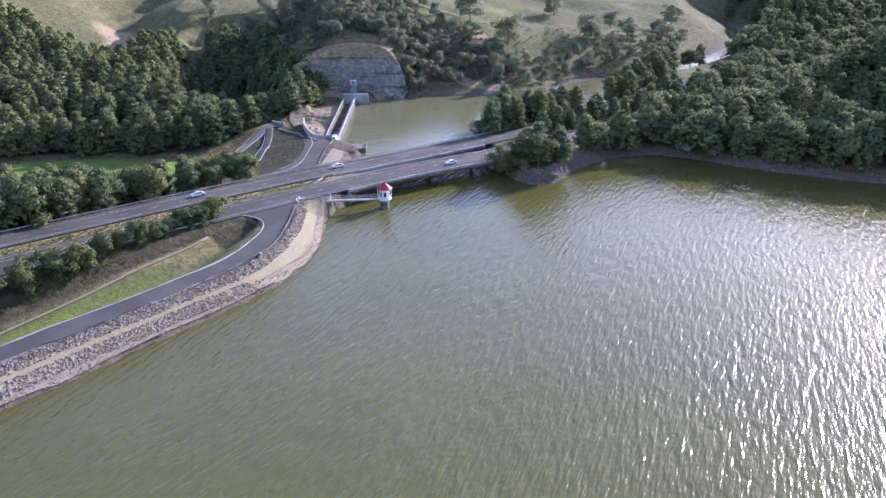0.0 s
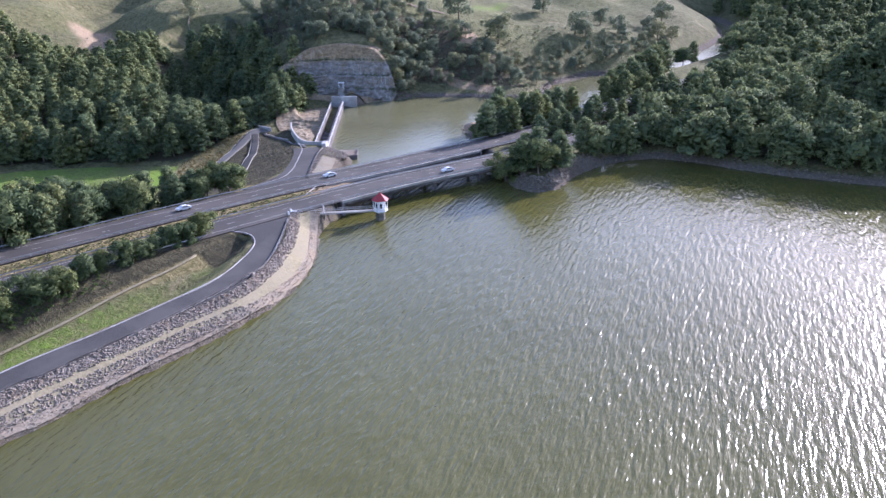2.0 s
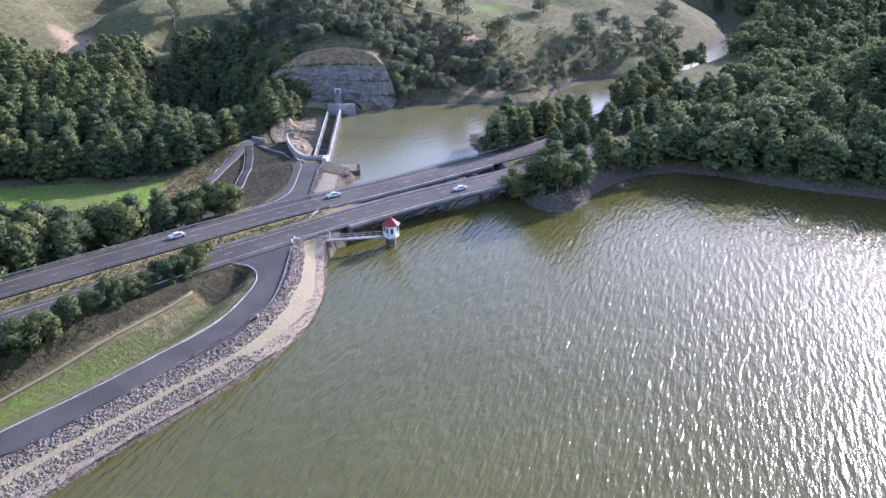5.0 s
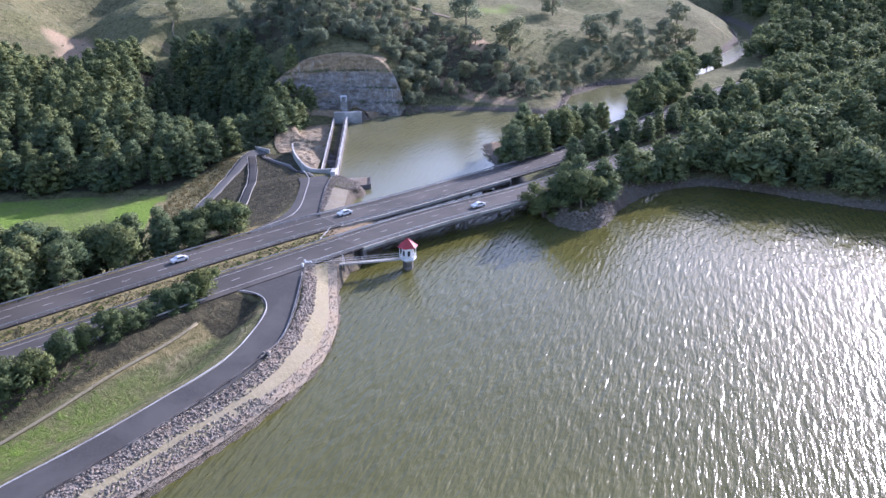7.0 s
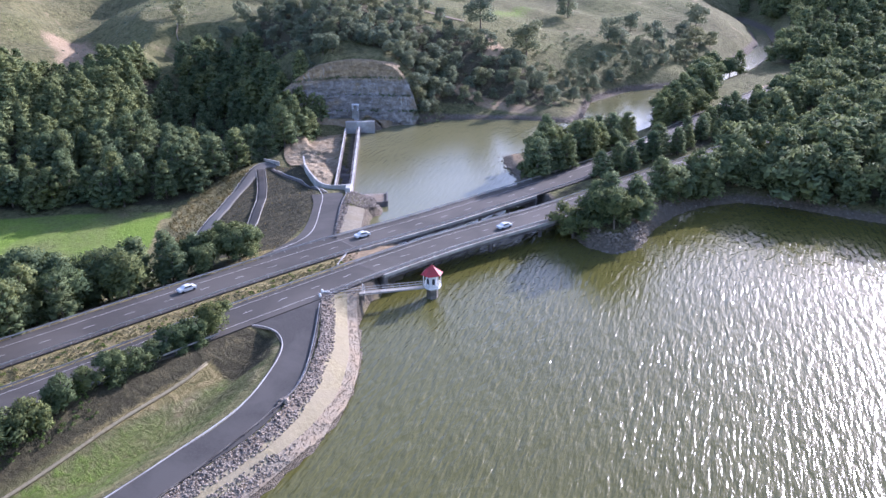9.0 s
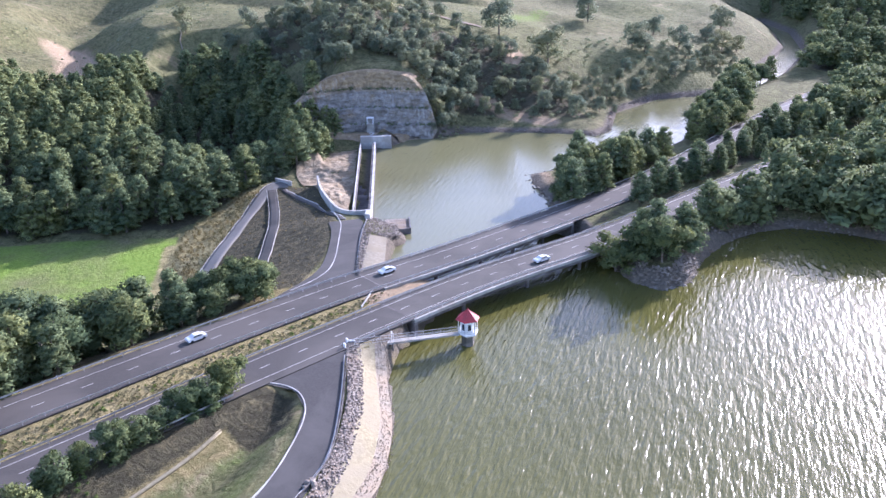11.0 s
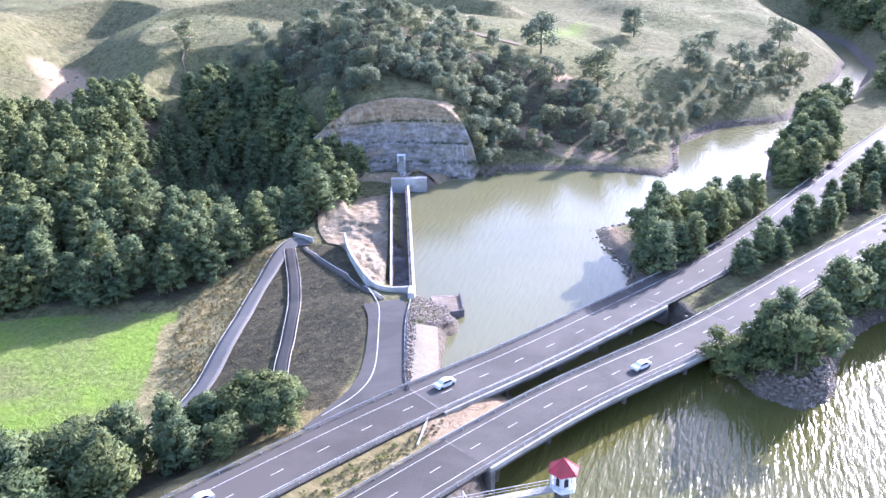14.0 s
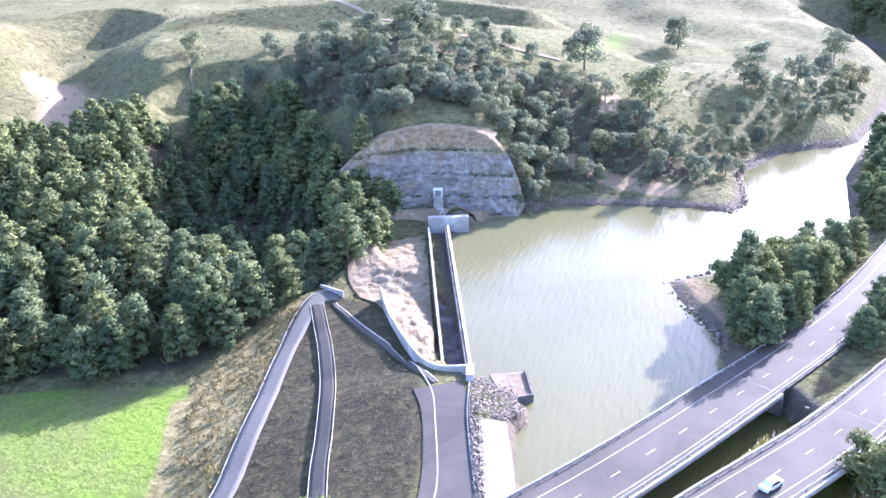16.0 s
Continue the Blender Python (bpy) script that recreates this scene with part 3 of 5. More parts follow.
WOODS = [
    [(-157, 349), (-215, 337), (-300, 290), (-400, 330), (-380, 450), (-270, 490), (-190, 490), (-142, 456), (-121, 427), (-121, 414), (-131, 396), (-140, 385), (-147, 366)],
    [(-103, 278), (-112, 268), (-150, 222), (-235, 118), (-300, 60), (-340, 110), (-270, 205), (-205, 272), (-172, 264), (-152, 261), (-137, 274), (-122, 278), (-113, 282)],
    [(-37, 366), (-37, 378), (-30, 388), (-16, 400), (0, 411), (6, 402), (-9, 379), (-25, 357), (-35, 345), (-37, 350)],
    [(-16, 351), (4, 375), (30, 412), (60, 455), (90, 500), (125, 545), (118, 510), (90, 460), (55, 415), (24, 384), (2, 362), (-12, 347)],
    [(4, 333), (9, 335), (20, 342), (32, 346), (46, 342), (60, 334), (78, 325), (100, 318), (140, 309), (330, 270), (520, 400), (420, 760), (260, 800), (150, 660), (180, 570), (110, 470), (55, 395)],
    [(-80, 455), (-130, 475), (-175, 500), (-190, 540), (-130, 535), (-80, 520), (-30, 500), (-18, 462)],
    [(94, 566), (113, 610), (127, 655), (142, 740), (170, 800), (260, 820), (220, 700), (150, 590), (112, 545)],
    [(-23, 306), (-18, 302), (-11, 300), (-6, 304), (-3, 313), (-8, 316), (-16, 311)],
    # no trees planted: litter colour paints the shaded grass between the carriageways dark
    [(-33, 329), (-16, 351), (-12, 347), (-24, 325)],
    [(13, 420), (19, 440), (28, 470), (40, 500), (47, 515), (50, 500), (42, 468), (32, 440), (20, 420)],
]
build_ground()


def build_water():
    p = np.array(WATER, float)
    t = np.roll(p, -1, 0) - np.roll(p, 1, 0)
    t /= np.linalg.norm(t, axis=1)[:, None]
    keep = np.array([(-108 < x < -82 and 325 < y < 432) for x, y in WATER])
    grow = np.where(keep, 0.0, 2.5)
    area = 0.5 * np.sum(p[:, 0] * np.roll(p[:, 1], -1) - np.roll(p[:, 0], -1) * p[:, 1])
    s = 1 if area > 0 else -1
    p = p + np.stack([t[:, 1], -t[:, 0]], 1) * (s * grow)[:, None]
    face = list(range(len(p)))
    me = mesh_of("water", [(x, y, 0.0) for x, y in p], [face if s > 0 else face[::-1]], M_WATER)
    structure("water", me, "murky green rippled reservoir water", "water")


build_water()


# ---- roads ----
def dist_along(line):
    return np.concatenate([[0], np.cumsum(np.linalg.norm(np.diff(line[:, :2], axis=0), axis=1))])


def place_on(line, s, off=0.0):
    """Plan place and heading (radians from +x) at s metres along a line, offset to its left."""
    d = dist_along(line)
    x, y = np.interp(s, d, line[:, 0]), np.interp(s, d, line[:, 1])
    x2, y2 = np.interp(s + 0.5, d, line[:, 0]), np.interp(s + 0.5, d, line[:, 1])
    a = math.atan2(y2 - y, x2 - x)
    return x - math.sin(a) * off, y + math.cos(a) * off, a


def s_near(line, x, y):
    return float(dist_along(line)[np.argmin(np.hypot(line[:, 0] - x, line[:, 1] - y))])


def carriageway(name, line, left, right, label, dash_at):
    """Asphalt with edge lines and a broken lane line."""
    road = structure(name, ribbon(line, left, right, ROAD_Z, M_ASPHALT, name, 4, thick=0.25), label, "road")
    for off in (3.75, -3.75):
        part_of("edge_line", ribbon(line, off + 0.06, off - 0.06, ROAD_Z + 0.012, M_PAINT, "edge_line"), road)
    dash = mesh_of("lane_dash", [(-1.2, -0.07, 0), (1.2, -0.07, 0), (1.2, 0.07, 0), (-1.2, 0.07, 0)], [(0, 1, 2, 3)], M_PAINT)
    total = dist_along(line)[-1]
    for s in np.arange(s_near(line, *dash_at) % 9.3, total - 4, 9.3):
        x, y, a = place_on(line, s)
        if -230 < x < 120:
            part_of("lane_dash", dash, road, at=pose(x, y, ROAD_Z + 0.012, 0, 0, math.degrees(a)))
    return road


carriageway("road_a", LINE_A, 5.4, -6.0, "grey asphalt carriageway with white lane markings", (-66.1, 277.5))
carriageway("road_b", LINE_B, 6.6, -5.4, "grey asphalt carriageway with white lane markings", (-59.0, 309.2))
structure("crest_road", ribbon(CREST, 3.6, -3.4, ROAD_Z - 0.2, M_BLACKTOP, "crest_road", 3, thick=0.3), "dark asphalt service road along the dam crest", "road")
structure("spillway_road", ribbon(TOP_ROAD, 5.0, -4.5, ROAD_Z - 0.1, M_BLACKTOP, "spillway_road", 3, thick=0.3), "dark asphalt turning area beside the spillway", "road")


# ---- trees ----
def crown_cards(rng, blobs, count, size, core=True):
    """Many small bent leaf sprays over a few overlapping lobes, with gaps."""
    verts, faces, norms = [], [], []
    mid = np.mean([b[:3] for b in blobs], axis=0)
    reach = max(b[3] for b in blobs) * 2.5
    weight = np.array([b[3] * b[4] for b in blobs])
    weight = weight / weight.sum()
    pick = rng.choice(len(blobs), count, p=weight)
    for k in pick:
        bx, by, bz, r, rz = blobs[k]
        d = rng.normal(size=3)
        d /= np.linalg.norm(d)
        if d[2] < -0.5:
            d[2] *= -1
        rad = rng.uniform(0.7, 1.08)
        c = np.array([bx + d[0] * r * rad, by + d[1] * r * rad, bz + d[2] * rz * rad])
        u = rng.normal(size=3) * 0.7 + np.cross(d, (0, 0, 1))
        u /= np.linalg.norm(u)
        w = np.cross(d + rng.normal(size=3) * 0.35, u)
        w /= np.linalg.norm(w)
        s = size * rng.uniform(0.6, 1.3)
        n = len(verts)
        four = [c - u * s - w * s * 0.34, c + u * s * 0.8 - w * s * 0.40 + d * s * 0.3, c + u * s + w * s * 0.32, c - u * s * 0.8 + w * s * 0.46 + d * s * 0.3]
        out = 0.7 * d + 0.4 * (c - mid) / reach + np.array([0, 0, 0.65]) + rng.normal(size=3) * 0.25
        out /= np.linalg.norm(out)
        turned = np.dot(np.cross(four[1] - four[0], four[2] - four[0]), out) < 0
        verts += four
        norms += [out] * 4
        faces.append((n + 3, n + 2, n + 1, n) if turned else (n, n + 1, n + 2, n + 3))
    for bx, by, bz, r, rz in blobs if core else ():
        n = len(verts)
        ring = [(0, 0, 1)] + [(math.cos(a) * s, math.sin(a) * s, z) for z, s, o in ((0.4, 0.92, 0.0), (-0.4, 0.92, 0.6)) for a in [o + 1.2566 * i for i in range(5)]] + [(0, 0, -1)]
        for px, py, pz in ring:
            k = 0.60 * rng.uniform(0.85, 1.15)
            verts.append(np.array([bx + px * r * k, by + py * r * k, bz + pz * rz * k]))
            norms.append(np.array([px, py, pz]) / math.sqrt(px * px + py * py + pz * pz))
        for i in range(5):
            j = (i + 1) % 5
            faces += [(n, n + 1 + i, n + 1 + j), (n + 1 + i, n + 6 + i, n + 1 + j), (n + 1 + j, n + 6 + i, n + 6 + j), (n + 11, n + 6 + j, n + 6 + i)]
    tris = np.array([q for q in faces if len(q) == 3], np.int64).reshape(-1, 3)
    return np.array(verts), [np.array([q for q in faces if len(q) == 4], np.int64), tris], np.array(norms)


def lobes_pine(rng, h, r):
    """A full rounded cone of whorls, uneven round the stem."""
    out = []
    z = 0.14 * h
    while z < 0.9 * h:
        f = max(0.0, (z - 0.2 * h) / (0.8 * h))
        rr = r * (1 - f ** 2.5) ** 0.72
        n = 5 if rr > 0.6 * r else 3
        start = rng.uniform(0, 6.28)
        for i in range(n):
            a = start + 6.28 * i / n + rng.uniform(-0.4, 0.4)
            o = rr * rng.uniform(0.42, 0.72)
            out.append((o * math.cos(a), o * math.sin(a), z + rng.uniform(-0.5, 0.5), rr * rng.uniform(0.36, 0.5), h * rng.uniform(0.06, 0.1)))
        z += h * 0.12
    out.append((0, 0, 0.9 * h, r * 0.4, h * 0.09))
    return out


def lobes_round(rng, h, r, n=9):
    out = [(0, 0, h * 0.50, r * 0.74, h * 0.38)]
    for _ in range(n):
        a, q = rng.uniform(0, 6.28), rng.uniform(0.35, 0.85) * r
        z = h * rng.uniform(0.18, 0.84)
        out.append((q * math.cos(a), q * math.sin(a), z, r * rng.uniform(0.28, 0.45), h * rng.uniform(0.10, 0.17)))
    return out


def trunk_mesh(rng, h, r, top, limbs):
    bm = bmesh.new()
    lean = rng.normal(size=2) * 0.03 * h
    prism(bm, 0, 0, r, r * 0.7, -0.6, h * 0.35, 7, cap=False)
    beam(bm, (0, 0, h * 0.33), (lean[0], lean[1], top), r * 0.9, r * 0.9)
    for _ in range(limbs):
        a, z = rng.uniform(0, 6.28), h * rng.uniform(0.3, 0.6)
        q = h * rng.uniform(0.15, 0.28)
        beam(bm, (lean[0] * z / h, lean[1] * z / h, z), (q * math.cos(a), q * math.sin(a), z + q * 0.9), r * 0.45, r * 0.45)
    return finish(bm, "trunk", M_BARK)


def tree_kind(name, label, seed, h, r, style, mat, cards, size):
    rng = np.random.default_rng(seed)
    blobs = lobes_pine(rng, h, r) if style == "pine" else lobes_round(rng, h, r, 9 if style == "round" else 13)
    v, f, nn = crown_cards(rng, blobs, cards, size, style != "open")
    lite, lf, ln = crown_cards(rng, blobs, cards // 3, size * 1.5)
    return {"name": name, "label": label, "h": h, "v": lite, "f": lf, "n": ln, "mat": mat,
            "crown": mesh_of("crown", v, f, mat, True, nn), "trunk": trunk_mesh(rng, h, 0.025 * h, h * 0.8, 3 if style == "pine" else 6), "first": None}


KINDS = {
    "pine": [tree_kind("pine_tree", "dark green pine tree with a tapering crown", 10 + i, 14, 4.3 + 0.4 * i, "pine", M_PINE, 2000, 0.34) for i in range(3)],
    "gum": [tree_kind("gum_tree", "grey-green gum tree with an open crown", 20 + i, 11, 4.8 + 0.4 * i, "open", M_GUM, 2100, 0.33) for i in range(3)],
    "round": [tree_kind("broad_tree", "dense dark green tree with a rounded crown", 30 + i, 10, 4.4 + 0.4 * i, "round", M_BUSH, 1900, 0.33) for i in range(3)],
}


def plant(kind, x, y, scale, rng, group, z=None):
    """One tree of its own, standing on the ground."""
    k = KINDS[kind][rng.integers(len(KINDS[kind]))]
    g = (ground_at(x, y) if z is None else z) - 0.1
    m = pose(x, y, g, rng.uniform(-3, 3), rng.uniform(-3, 3), rng.uniform(0, 360)) @ Matrix.Diagonal((scale * rng.uniform(0.9, 1.12), scale * rng.uniform(0.9, 1.12), scale, 1))
    e = thing(k["name"], k["label"], "tree", group)
    part_of("trunk", k["trunk"], e)
    part_of("crown", k["crown"], e)
    e.matrix_basis = m
    return e


def scatter(poly, gap, rng, edge=0.0):
    """Plan places inside an area, about gap metres apart."""
    xs, ys = [p[0] for p in poly], [p[1] for p in poly]
    out = []
    n = int((max(xs) - min(xs)) * (max(ys) - min(ys)) / gap ** 2 * 1.6)
    cx, cy = rng.uniform(min(xs), max(xs), n), rng.uniform(min(ys), max(ys), n)
    ok = to_poly(cx, cy, poly) < -edge
    grid = {}
    for x, y in zip(cx[ok], cy[ok]):
        key = (int(x // gap), int(y // gap))
        if all((x - a) ** 2 + (y - b) ** 2 > (gap * 0.8) ** 2 for i in (-1, 0, 1) for j in (-1, 0, 1) for a, b in grid.get((key[0] + i, key[1] + j), ())):
            grid.setdefault(key, []).append((x, y))
            out.append((x, y))
    return out


def thinned(places, r):
    """Every tree along the valley, few behind the hills to either side."""
    return [(x, y) for x, y in places if (-0.74 * y - 15 < x < 0.35 * y + 28) or r.random() < 0.1]


def woods(name, label, places, kinds, lo, hi, seed, mat):
    """Far trees that nobody could count, in one mesh."""
    rng = np.random.default_rng(seed)
    verts, quads, tris, norms, base = [], [], [], [], 0
    gz = ground(np.array([p[0] for p in places]), np.array([p[1] for p in places]))
    for (x, y), z in zip(places, gz):
        k = KINDS[kinds[rng.integers(len(kinds))]]
        k = k[rng.integers(len(k))]
        s, a = rng.uniform(lo, hi) / k["h"], rng.uniform(0, 6.28)
        w = s * rng.uniform(0.9, 1.2)
        c, q = math.cos(a), math.sin(a)
        v = k["v"]
        verts.append(np.stack([x + (v[:, 0] * c - v[:, 1] * q) * w, y + (v[:, 0] * q + v[:, 1] * c) * w, z + v[:, 2] * s], 1))
        m = k["n"]
        norms.append(np.stack([m[:, 0] * c - m[:, 1] * q, m[:, 0] * q + m[:, 1] * c, m[:, 2]], 1))
        quads.append(k["f"][0] + base)
        tris.append(k["f"][1] + base)
        base += len(v)
    me = mesh_of(name, np.concatenate(verts), [np.concatenate(quads), np.concatenate(tris)], mat, True, np.concatenate(norms))
    tagged(new(name, me), label, "woods", kind="stuff")


FAR_A, FAR_B = LINE_A[LINE_A[:, 0] > 60], LINE_B[LINE_B[:, 0] > 80]
EAST_EDGE = [(8, 331), (18, 338), (30, 343.5), (45, 339), (60, 331), (78, 324), (100, 317), (140, 309), (200, 296), (200, 304), (140, 317), (80, 333), (46, 347), (30, 351), (10, 341)]
rng = np.random.default_rng(5)
west = sorted(thinned(scatter(WOODS[0], 6.2, rng, 1.0), rng), key=lambda p: math.hypot(p[0] + 150, p[1] - 330))
for x, y in west[:60]:
    plant("pine", x, y, rng.uniform(0.9, 1.3), rng, "trees of the valley wood")
low = [to_line(np.array(p[0]), np.array(p[1]), [q[:2] for q in CARVES[-1][0]]) < 24 for p in west]
woods("valley_wood", "dense pine wood on the valley side", [p for p, w in zip(west[60:], low[60:]) if not w], ["pine"], 11, 15, 6, M_PINE)
woods("gully_wood", "dark pine wood in the shaded gully", [p for p, w in zip(west[60:], low[60:]) if w], ["pine"], 7, 11, 8, M_PINE)
belt = thinned(scatter(WOODS[1], 5.7, rng, 1.0), rng)
woods("roadside_wood", "dense green trees filling the slope below the road", [p for p in belt if p[1] <= 205], ["pine", "pine", "round"], 13, 18, 9, M_PINE)
for x, y in belt:
    if y > 205:
        kind = "pine" if rng.random() < 0.7 else "round"
        top = 13.0 + 5.0 * min(max((262 - y) / 35, 0), 1) - ground_at(x, y)
        top = min(top, 20.0)
        plant(kind, x, y, top / (14 if kind == "pine" else 10) * rng.uniform(0.85, 1.06), rng, "trees below the road")
for x, y in scatter(WOODS[2], 4.9, rng, 0.3):
    plant("pine" if rng.random() < 0.6 else "round", x, y, rng.uniform(0.75, 1.15), rng, "trees on the peninsula")
for x, y in scatter(WOODS[9], 5.2, rng, 0.0) + [(72, 549), (66, 540)]:
    plant("pine" if rng.random() < 0.6 else "round", x, y, rng.uniform(0.9, 1.3), rng, "trees on the peninsula")
for x, y in scatter(WOODS[3], 6.5, rng, 0.5):
    plant("pine", x, y, rng.uniform(0.6, 0.95), rng, "trees between the carriageways")
east = scatter(WOODS[4], 7.2, rng, 1.0)
east += scatter([(134, 740), (150, 745), (200, 790), (290, 880), (360, 1000), (220, 1010), (140, 900), (126, 800)], 10.5, rng)
east += scatter([tuple(p) for p in beside(FAR_A, -8.5)] + [tuple(p) for p in beside(FAR_A, -24)][::-1], 5.0, rng)
east += scatter([tuple(p) for p in beside(FAR_A, 9)] + [tuple(p) for p in beside(FAR_B, -9)][::-1], 5.5, rng)
east += scatter(EAST_EDGE, 4.6, rng)
east = [p for p in east if min(math.hypot(p[0] - q[0], p[1] - q[1]) for q in LINE_A[::2]) > (9 if p[0] < 70 else 7.5)]
east += [p for p in scatter(WOODS[6], 8.5, rng, 1.0) if min(math.hypot(p[0] - q[0], p[1] - q[1]) for q in LINE_B[::2]) > 9]
woods("hillside_wood", "dense dark wood covering the hillside", thinned(east, rng), ["pine", "pine", "round"], 11, 17, 7, M_PINE)
for x, y in scatter(WOODS[5], 7.5, rng, 1.0):
    plant("gum", x, y, rng.uniform(0.5, 0.95), rng, "gum trees on the bank")
for x, y in scatter(WOODS[7], 4.2, rng, 0.0) + [(4, 330)]:
    kind = "pine" if rng.random() < 0.55 else "round"
    plant(kind, x, y, rng.uniform(0.8, 1.05) if kind == "pine" else rng.uniform(1.15, 1.5), rng, "trees on the rocky point")
for x, y, s in [(-108, 279, 0.95), (-112, 281, 1.1), (-117, 277, 1.1), (-123, 276, 1.05)]:
    plant("round", x, y, s, rng, "trees below the road")
for x, y, s in [(-146, 381, 0.95), (-151, 386, 0.9), (-141, 388, 0.75), (-157, 380, 0.9), (-149, 393, 1.0), (-138, 393, 0.7), (-161, 372, 0.8), (-167, 366, 0.7)]:
    plant("gum", x, y, s, rng, "gum trees beside the batter")
for x, y in scatter([(-140, 450), (-128, 456), (-112, 458), (-96, 456), (-84, 448), (-70, 462), (-90, 482), (-125, 486), (-150, 476)], 6.5, rng, 0.0):
    plant("gum", x, y, rng.uniform(0.45, 0.9), rng, "gum trees on the bank")
for x, y in scatter([(-148, 452), (-172, 452), (-215, 500), (-205, 522), (-175, 505)], 6.5, rng, 0.0):
    plant("pine", x, y, rng.uniform(0.9, 1.3), rng, "trees of the valley wood")
for x, y, s in [(-143, 432, 0.8), (-141, 424, 0.9), (-137, 418, 0.85), (-132, 414, 0.7), (-146, 441, 0.8), (-150, 449, 0.9), (-147, 428, 1.0), (-127, 424, 0.55), (-124, 419, 0.5), (-144, 446, 0.7)]:
    plant("pine", x, y, s, rng, "trees of the valley wood")
for x, y in scatter([(-18, 470), (15, 522), (45, 547), (72, 592), (50, 590), (20, 552), (-15, 517), (-34, 490)], 8.0, rng, 0.0):
    plant("gum", x, y, rng.uniform(0.35, 0.75), rng, "gum trees on the bank")
for x, y in scatter([(-190, 540), (-130, 532), (-75, 522), (-95, 560), (-150, 575), (-205, 570)], 12.0, rng, 0.0):
    plant("gum", x, y, rng.uniform(0.5, 1.0), rng, "gum trees on the bank")
for x, y, s in [(-86, 441.5, 0.5), (-82, 445, 0.6), (-90, 449, 0.55), (-79, 449, 0.5), (-85, 448, 0.65)]:
    plant("gum", x, y, s, rng, "gum trees on the bank")
# lone gums on the pasture
for x, y, s in [(-63, 531, 1.25), (62, 629, 1.15), (21, 607, 0.9), (-16, 608, 1.25), (4, 555, 1.1), (10, 551, 0.9), (30, 571, 0.95), (-117, 567, 0.6), (-103, 545, 0.85), (-133, 533, 1.1),
                (-128, 540, 0.9), (-39, 514, 1.25), (51, 607, 0.7), (66, 600, 0.8), (56, 590, 0.9), (-201, 536, 0.7), (-184, 600, 0.6), (-235, 560, 0.8), (-150, 545, 0.8), (-165, 530, 0.9), (-228, 545, 0.6)]:
    plant("gum", x, y, s * rng.uniform(1.1, 1.3), rng, "lone gum trees on the pasture")
# bushes beside the near carriageway, in the basin behind the dam
for x, y, s in [(-100.5, 233, 0.85), (-103, 228, 0.7), (-106, 224.5, 0.75), (-108.5, 219, 0.6), (-110.5, 215.5, 0.65), (-113, 212, 0.75), (-116.5, 207, 0.65), (-118.5, 202.5, 0.7), (-121, 195, 0.85), (-124, 191, 0.9), (-129, 183, 0.9), (-134, 176, 0.9), (-139, 168, 0.9)]:
    plant("round", x, y, s * 1.12, rng, "bushes beside the road", ground_at(x, y) - 2.2 * s)


# ---- dam, banks and paving ----
def loft(name, a, b, rows, mat, lift=0.25, rough=0.0, seed=3, steps=None, smooth_faces=True):
    """Ground between two plan lines, laid on the land, with some unevenness."""
    n = max(len(a), len(b))
    ra = np.stack([np.interp(np.linspace(0, 1, n), np.linspace(0, 1, len(a)), a[:, i]) for i in (0, 1)], 1)
    rb = np.stack([np.interp(np.linspace(0, 1, n), np.linspace(0, 1, len(b)), b[:, i]) for i in (0, 1)], 1)
    verts = []
    for k in np.linspace(0, 1, rows):
        p = ra + (rb - ra) * k
        z = ground(p[:, 0], p[:, 1]) + lift
        if rough:
            z = z + np.array([noise.fractal(Vector((x * 0.45, y * 0.45, seed)), 0.9, 2.2, 4) for x, y in p]) * rough * min(1, 6 * k * (1 - k) + 0.2)
        verts += list(zip(p[:, 0], p[:, 1], z))
    faces = [(r * n + i, r * n + i + 1, (r + 1) * n + i + 1, (r + 1) * n + i) for r in range(rows - 1) for i in range(n - 1)]
    return mesh_of(name, verts, faces, mat, smooth_faces)


BANK = CREST[(CREST[:, 1] > 60)]
SHORE = smooth(DAM_SHORE[1:], 3.0)
shore_low, shore_high = beside(SHORE, 0.2), beside(SHORE, 2.4)
structure("beach", loft("beach", shore_low, shore_high, 4, M_GRAVEL, 0.22, 0.15), "pale gravel strip along the waterline", "beach")
structure("bank", loft("bank", shore_high, beside(BANK, -6.2), 6, M_SAND, 0.24, 0.12), "tan sandy gravel bank of the dam", "bank")
structure("bank_top", loft("bank_top", beside(BANK, -6.2), beside(BANK, -3.9), 3, M_BANKROCK, 0.2, 0.1), "grey stony shoulder below the crest road", "bank")


def kerb(name, line, label, width=0.2, z=None):
    z = ROAD_Z - 0.06 if z is None else z
    structure(name, ribbon(line, width / 2, -width / 2, z, M_PALE, name, 2, thick=0.4), label, "kerb")


INNER = smooth([(-150, 74), (-112, 151), (-107, 161), (-100, 173), (-93, 187), (-86, 203), (-84, 216), (-84.3, 227), (-88, 234), (-95, 236.2), (-102, 233.5)], 1.5)
OUTER = smooth([(-146, 62), (-108, 144), (-102, 154), (-96, 166), (-89, 180), (-82.5, 195), (-78.3, 207), (-77.2, 216), (-78.6, 230), (-81.5, 248)], 1.5)
kerb("kerb_inner", INNER, "pale concrete kerb beside the crest road")
kerb("kerb_outer", OUTER, "pale concrete kerb above the stone bank")
fore = [(-84.3, 222), (-84.5, 227.5), (-88, 233.8), (-95, 236), (-103, 231.5), (-81.5, 252.5), (-81.2, 247), (-78.8, 230), (-77.4, 217)]
